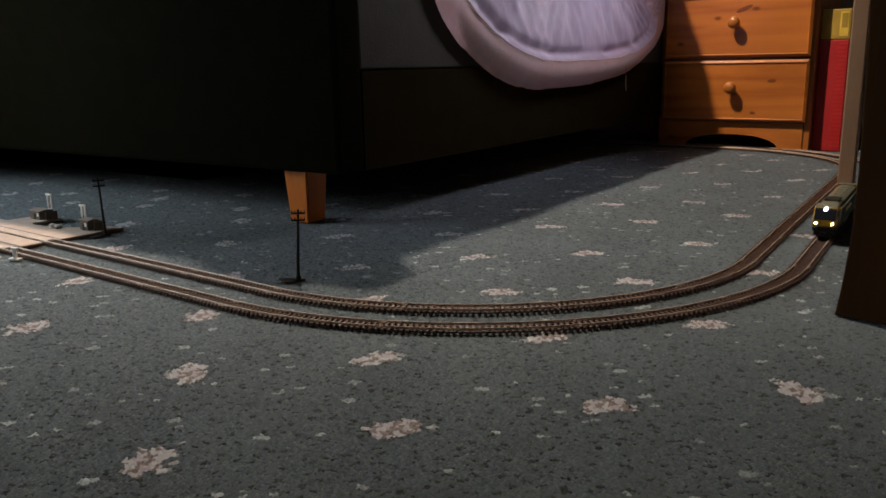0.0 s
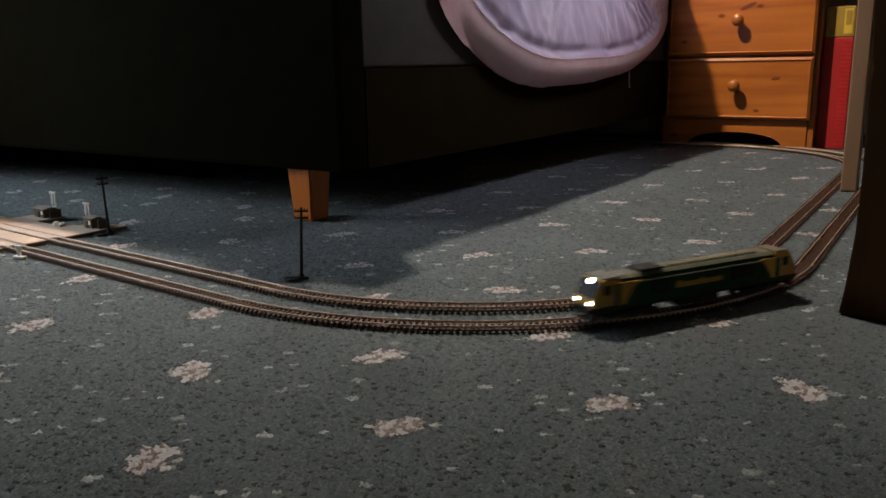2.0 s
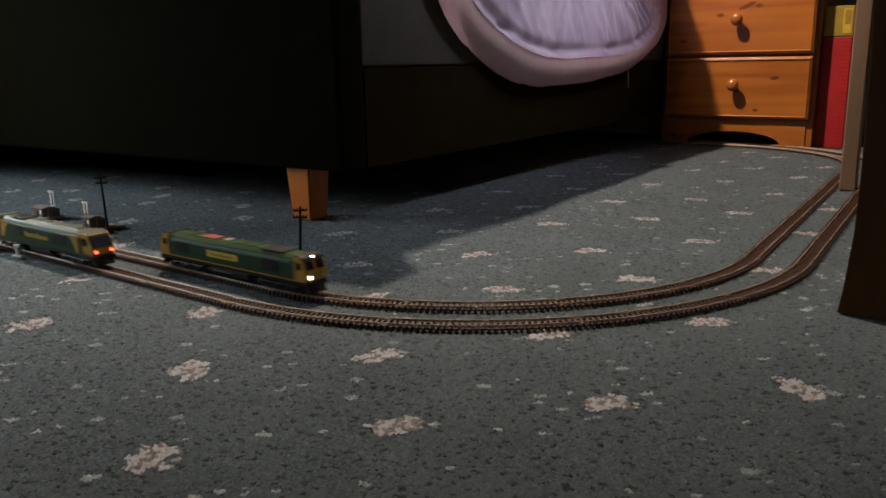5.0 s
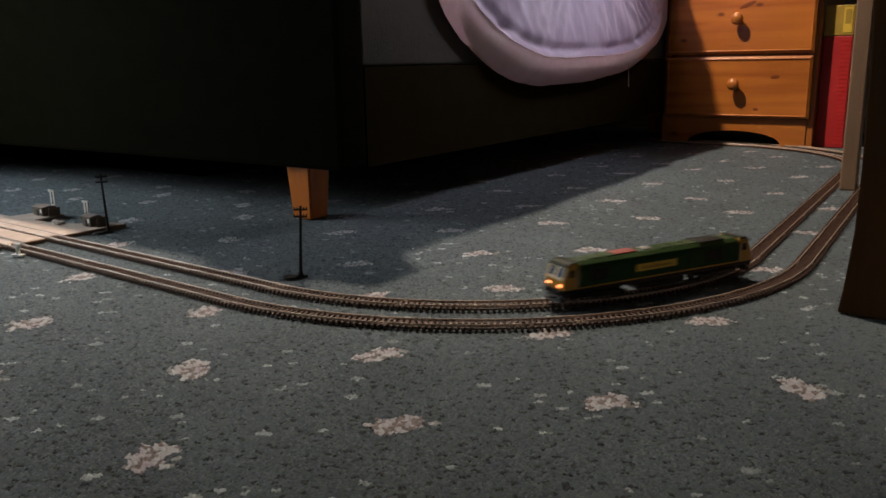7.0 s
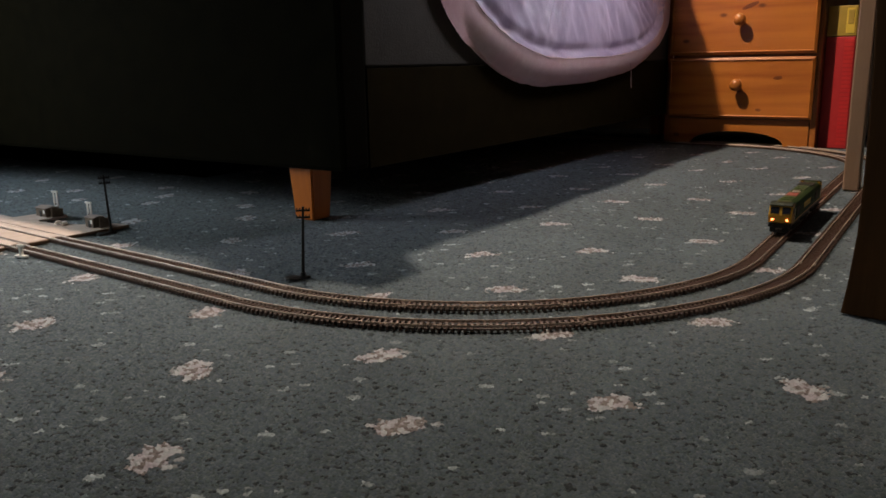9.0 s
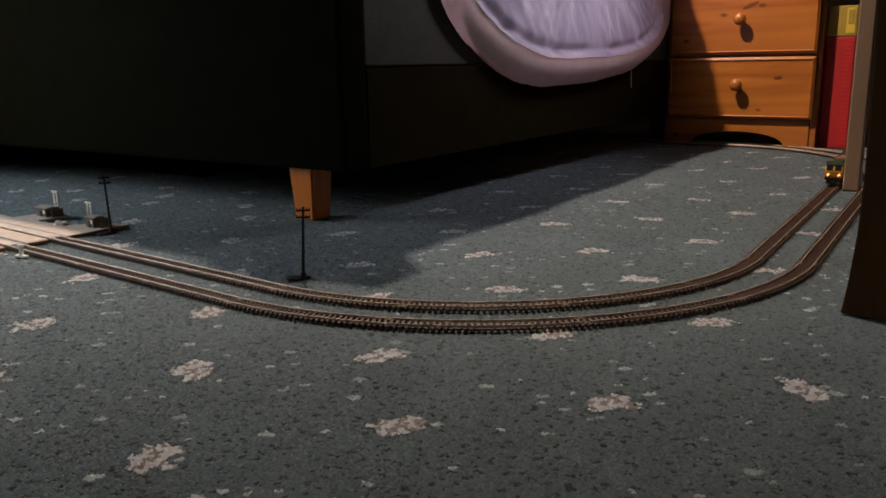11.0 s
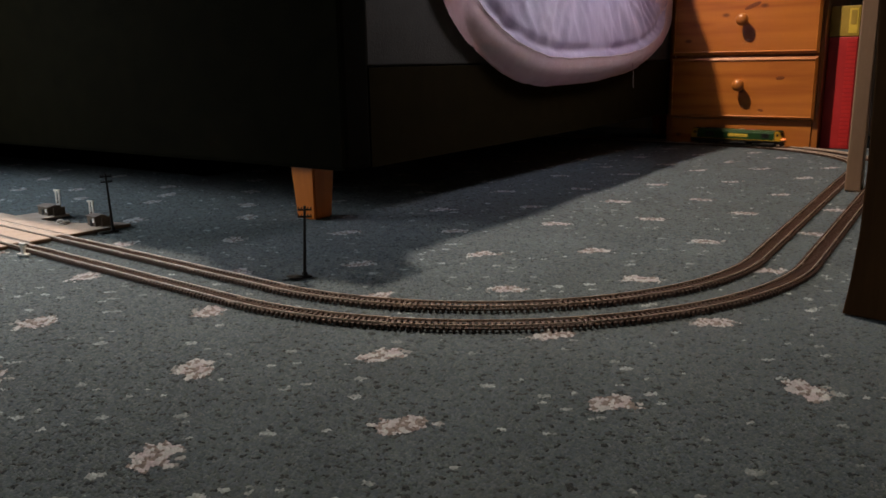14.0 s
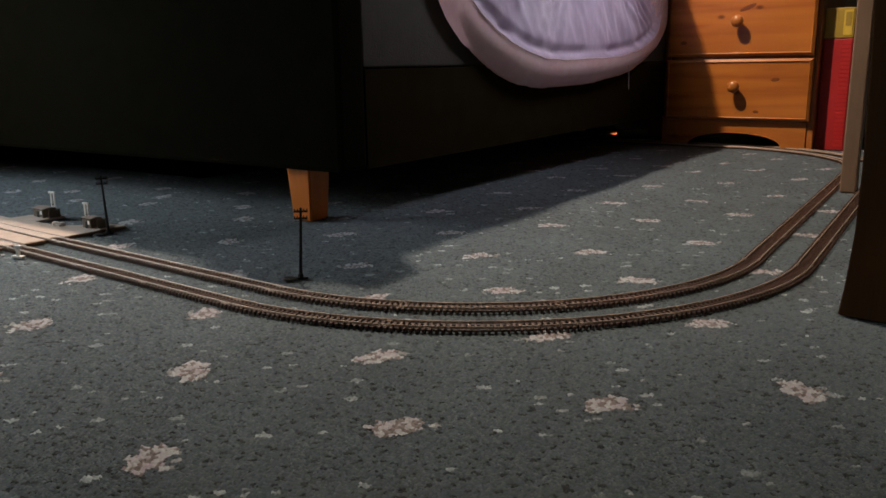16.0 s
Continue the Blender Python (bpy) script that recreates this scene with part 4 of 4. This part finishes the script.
def locomotive_b():
    """Humped six-axle diesel in dark green, with long yellow sweeps at both ends and a pale roof edge."""
    L = 0.1460
    t = thing("diesel_locomotive", pose(0, 0, 0), "dark green streamlined model diesel locomotive with yellow swept cab ends", "locomotive")
    hw = 0.0170
    part("underframe", box(-L + 0.004, -0.0166, 0.0130, L - 0.004, 0.0166, 0.0182, 0.0008, 1), "black_plastic", t)
    part("sole_bar", box(-L + 0.010, -0.0174, 0.0160, L - 0.010, -0.0167, 0.0190), "loco_green", t)
    part("sole_bar", box(-L + 0.010, 0.0167, 0.0160, L - 0.010, 0.0174, 0.0190), "loco_green", t)
    prof = [(-hw, 0.0184), (hw, 0.0184), (hw, 0.0400), (hw - 0.0030, 0.0450), (0.0085, 0.0478), (-0.0085, 0.0478), (-hw + 0.0030, 0.0450), (-hw, 0.0400)]
    body_shell(L - 0.034, prof, "body", "loco_green", t, "dark green body side")
    body_shell(L - 0.036, [(-hw + 0.0026, 0.0452), (hw - 0.0026, 0.0452), (0.0090, 0.0486), (-0.0090, 0.0486)], "roof", "loco_grey_sheen", t, "roof with the bulb's sheen put into its grey-green")
    for sg in (-1, 1):
        out = [(sg * (L - 0.0342), 0.0184), (sg * (L - 0.0015), 0.0184), (sg * (L + 0.0000), 0.0215), (sg * (L - 0.0010), 0.0295), (sg * (L - 0.0090), 0.0420), (sg * (L - 0.0130), 0.0474), (sg * (L - 0.0342), 0.0484)]
        cab = part("cab", prism(out, 1, -hw + 0.0006, hw - 0.0006, 0.0016), "loco_yellow", t, "yellow sloping cab end")
        part("cab_roof", prism([(sg * (L - 0.034), 0.0476), (sg * (L - 0.0125), 0.0468), (sg * (L - 0.015), 0.0492), (sg * (L - 0.034), 0.0496)], 1, -0.0150, 0.0150), "loco_grey_sheen", cab, "cab roof with the bulb's sheen put into its grey")
        win = [(sg * (L - 0.0010 + 0.0004), 0.0290), (sg * (L - 0.0090 + 0.0005), 0.0424), (sg * (L - 0.0120 + 0.0006), 0.0458), (sg * (L - 0.0140), 0.0458), (sg * (L - 0.0035), 0.0290)]
        part("windscreen", prism(win, 1, -0.0150, 0.0150), "loco_glass", cab, "dark wraparound windscreen")
        for y in (-1, 1):
            a, b = sorted((y * (hw - 0.0012), y * (hw + 0.0001)))
            part("side_window", box(sg * (L - 0.0185) - 0.0045, a, 0.0315, sg * (L - 0.0185) + 0.0040, b, 0.0415), "loco_glass", cab, "dark cab side window")
            # yellow sweep running back over the flank
            a, b = sorted((y * (hw - 0.0008), y * (hw + 0.0003)))
            part("flank_sweep", prism([(sg * (L - 0.0340), 0.0190), (sg * (L - 0.0335), 0.0425), (sg * (L - 0.060), 0.0425), (sg * (L - 0.050), 0.0345), (sg * (L - 0.041), 0.0190)], 1, a, b), "loco_yellow", t, "yellow sweep on the flank")
            part("buffer", cyl((sg * (L - 0.001), y * 0.0115, 0.0155), (sg * (L + 0.0040), y * 0.0115, 0.0155), 0.0026, n=12), "black_plastic", t)
            part("marker_light", cyl((sg * (L - 0.0012), y * 0.0115, 0.0238), (sg * (L + 0.0006), y * 0.0115, 0.0238), 0.0018, n=12), "lamp_white" if sg < 0 else "lamp_red", cab, "glowing white headlight" if sg < 0 else "glowing red tail light")
            part("handrail", cyl((sg * (L - 0.0275), y * (hw + 0.0004), 0.0210), (sg * (L - 0.0275), y * (hw + 0.0004), 0.0410), 0.0004, n=5), "loco_silver", cab)
        part("buffer_beam", box(min(sg * (L - 0.0040), sg * (L + 0.0002)), -0.0160, 0.0115, max(sg * (L - 0.0040), sg * (L + 0.0002)), 0.0160, 0.0182, 0.0008, 1), "black_plastic", t)
        part("coupling", box(min(sg * L, sg * (L + 0.006)), -0.004, 0.0085, max(sg * L, sg * (L + 0.006)), 0.004, 0.0105), "black_plastic", t)
        part("valance", prism([(sg * (L - 0.008), 0.0055), (sg * (L + 0.0005), 0.0045), (sg * (L - 0.001), 0.0113), (sg * (L - 0.008), 0.0113)], 1, -0.0140, 0.0140), "black_plastic", t)
    part("top_light", cyl((-L + 0.0120, 0, 0.0450), (-L + 0.0078, 0, 0.0440), 0.0023, n=12), "lamp_white", t, "bright white headlight above the windscreen")
    part("roof_housing", box(-0.082, -0.0115, 0.0488, -0.050, 0.0115, 0.0515, 0.0008, 1), "grille", t, "dark roof housing")
    part("roof_walkway", box(-0.045, -0.0075, 0.0487, 0.095, 0.0075, 0.0496, 0.0003, 1), "loco_grey_sheen", t, "roof panel with the bulb's sheen put into its grey")
    for i in range(5):
        part("roof_hatch", box(-0.040 + i * 0.027, -0.0060, 0.0497, -0.018 + i * 0.027, 0.0060, 0.0503), "loco_grey_sheen", t)
    for sg in (-1, 1):
        for x0, x1 in ((-0.070, -0.048), (0.044, 0.078)):
            a, b = sorted((sg * (hw - 0.0004), sg * (hw + 0.0005)))
            g = part("side_grille", box(x0, a, 0.0255, x1, b, 0.0400), "grille", t, "black side grille")
            for k in range(6):
                z = 0.0268 + k * 0.0022
                a2, b2 = sorted((sg * (hw + 0.0005), sg * (hw + 0.0009)))
                part("louvre", box(x0 + 0.001, a2, z, x1 - 0.001, b2, z + 0.0009), "black_plastic", g)
        a, b = sorted((sg * (hw - 0.0004), sg * (hw + 0.0006)))
        part("cantrail", box(-L + 0.052, a, 0.0402, L - 0.052, b, 0.0414), "loco_grey_sheen", t, "pale grey strip under the roof edge")
        for end in (-1, 1):
            part("cab_door", box(min(end * (L - 0.0345), end * (L - 0.0275)), a, 0.0200, max(end * (L - 0.0345), end * (L - 0.0275)), b, 0.0415), "cab_dome", t, "dark recessed cab door")
        for k in range(7):
            x = -0.085 + k * 0.026
            a2, b2 = sorted((sg * (hw - 0.0003), sg * (hw + 0.0002)))
            part("body_panel_line", box(x, a2, 0.0205, x + 0.0005, b2, 0.0405), "grille", t)
    bars(t, -0.036, 0.030, 0.0270, 0.0345, hw + 0.0002, 10, "loco_yellow")
    part("fuel_tank", box(-0.032, -0.0150, 0.0050, 0.028, 0.0150, 0.0129, 0.0016, 2), "black_plastic", t)
    b1 = bogie(t, -0.0925, (-0.0250, 0.0, 0.0250), 0.0070, 0.070)
    b2 = bogie(t, 0.0925, (-0.0250, 0.0, 0.0250), 0.0070, 0.070)
    return t, b1, b2, 0.0925


GREEN_LOCO = locomotive_a()
DARK_LOCO = locomotive_b()


# ---- lamps of the room ----
# Unseen lampshade, added and offset to dim the floor nearest the camera.
SHADE_AT, SHADE_SIZE, SHADE_DROP = (0.021, 0.0125), 1.22, -0.115

def build_lamps():
    t = thing("pendant_lamp", pose(*LAMP), "warm bulb in an added open metal shade hanging from the ceiling", "lamp")
    bm = bmesh.new()
    rings = []
    for r, z in ((0.058, 0.105), (0.062, 0.100), (0.074, 0.060), (0.082, 0.0), (0.080, 0.0), (0.072, 0.058), (0.060, 0.098), (0.056, 0.103)):
        k = (0.105 - z) / 0.105
        rings.append([bm.verts.new((SHADE_AT[0] * k + r * SHADE_SIZE * math.cos(q * math.pi / 20), SHADE_AT[1] * k + r * SHADE_SIZE * math.sin(q * math.pi / 20), z + SHADE_DROP * k)) for q in range(40)])
    for a, b in zip(rings, rings[1:] + rings[:1]):
        for q in range(40):
            bm.faces.new((a[q], a[(q + 1) % 40], b[(q + 1) % 40], b[q]))
    bmesh.ops.recalc_face_normals(bm, faces=bm.faces)
    part("added_shade", bm, "white_plastic", t, "pale unseen lampshade added to narrow the light", True)
    part("flex", cyl((0, 0, 0.075), (0, 0, CEIL - LAMP[2]), 0.003, n=8), "white_plastic", t)
    part("holder", lathe([(0.016, 0.05), (0.018, 0.06), (0.012, 0.085), (0.005, 0.09)], 14), "white_plastic", t)


build_lamps()


def build_made_up_screens():
    """Two unseen, made-up screens behind the side lights: one on the desk, one low by the far wall."""
    # Unseen television, added to give the light from the left a source.
    m = look(LEFT_LIGHT_AT, (-0.35, 0.95, 0.0))
    t = thing("television", m, "low unseen made-up television in a dark casing beside the bed's foot", "television")
    part("panel", box(-0.35, -0.20, 0.006, 0.35, 0.20, 0.010), "made_up_screen_glow", t, "made-up glowing screen")
    part("casing", box(-0.38, -0.23, 0.011, 0.38, 0.23, 0.06, 0.008), "made_up_screen_body", t)
    foot = thing("made_up_tv_stand", Matrix.Translation((LEFT_LIGHT_AT[0] - 0.05, LEFT_LIGHT_AT[1] + 0.02, 0.0)), "dark made-up floor stand under the unseen television", "stand")
    part("base", box(-0.16, -0.16, 0.0, 0.16, 0.16, 0.015, 0.004), "made_up_screen_body", foot)
    part("post", box(-0.03, -0.03, 0.0155, 0.03, 0.03, 0.45, 0.004), "made_up_screen_body", foot)
    # Made-up monitor that gives the bag's fill light a source.
    m = look(BAG_FILL_AT, BED @ Vector((0.72, 0.0, 0.45)))
    t = thing("made_up_monitor", m, "unseen made-up computer monitor in a dark frame over the desk", "monitor")
    part("panel", box(-0.40, -0.25, 0.006, 0.40, 0.25, 0.010), "made_up_screen_glow", t, "made-up glowing screen")
    part("casing", box(-0.42, -0.27, 0.011, 0.42, 0.27, 0.04, 0.006), "made_up_screen_body", t)
    foot = thing("made_up_monitor_stand", Matrix.Translation((BAG_FILL_AT.x, BAG_FILL_AT.y, 0.7455)), "dark made-up stand for the unseen monitor on the desk", "stand")
    part("base", box(-0.09, -0.09, 0.0, 0.09, 0.09, 0.012, 0.004), "made_up_screen_body", foot)
    part("neck", box(0.045, -0.02, 0.012, 0.075, 0.02, 0.26, 0.004), "made_up_screen_body", foot)


build_made_up_screens()

# ---- motion ----
GREEN_RUN = [(0.0, -1.500), (2.6, -0.745), (3.0, -0.632), (3.5, -0.494), (4.0, -0.346), (4.2, -0.288), (6.3, 0.288), (6.5, 0.343), (7.0, 0.490), (7.5, 0.627), (7.8, 0.708),
             (8.1, 0.784), (8.4, 0.862), (8.7, 0.943), (9.0, 1.024), (9.2, 1.079), (11.5, 1.720), (12.1, 1.895), (12.5, 2.015), (13.0, 2.152), (13.5, 2.280),
             (14.0, 2.415), (14.5, 2.552), (15.0, 2.686), (15.5, 2.825), (16.0, 2.960)]
DARK_RUN = [(0.0, 1.160), (0.3, 1.066), (0.6, 0.980), (0.9, 0.891), (1.2, 0.802), (1.5, 0.715), (1.8, 0.624), (2.0, 0.558), (2.5, 0.400), (3.0, 0.250), (3.5, 0.098),
            (4.0, -0.068), (4.2, -0.138), (6.0, -0.754), (9.0, -1.750), (12.0, -2.750), (16.0, -4.080)]


def glide(run, t):
    """Smooth run through the timetable: cubic, with slopes from the neighbours."""
    k = max(0, min(len(run) - 2, sum(1 for r in run if r[0] <= t) - 1))

    def slope(i):
        a, b = run[max(0, i - 1)], run[min(len(run) - 1, i + 1)]
        return (b[1] - a[1]) / (b[0] - a[0])
    (t0, s0), (t1, s1) = run[k], run[k + 1]
    h = t1 - t0
    u = (t - t0) / h
    return ((2 * u ** 3 - 3 * u ** 2 + 1) * s0 + (u ** 3 - 2 * u ** 2 + u) * h * slope(k)
            + (3 * u ** 2 - 2 * u ** 3) * s1 + (u ** 3 - u ** 2) * h * slope(k + 1))


def motions():
    for (loco, back, front, arm), loop, run in ((GREEN_LOCO, INNER, GREEN_RUN), (DARK_LOCO, OUTER, DARK_RUN)):
        rows, rows_b, rows_f = [], [], []
        for i in range(161):
            t = i * 0.1
            s = glide(run, t)
            (pb, hb), (pf, hf) = loop.at(s - arm), loop.at(s + arm)
            mid, d = (pb + pf) / 2, pf - pb
            yaw = math.atan2(d.y, d.x)
            rows.append((t, pose(mid.x, mid.y, RAIL_TOP, 0, 0, math.degrees(yaw))))

            def rel(h):
                return math.degrees((h - yaw + math.pi) % (2 * math.pi) - math.pi)
            rows_b.append((t, pose(-arm, 0, 0, 0, 0, rel(hb))))
            rows_f.append((t, pose(arm, 0, 0, 0, 0, rel(hf))))
        walk(loco, rows)
        walk(back, rows_b)
        walk(front, rows_f)


motions()
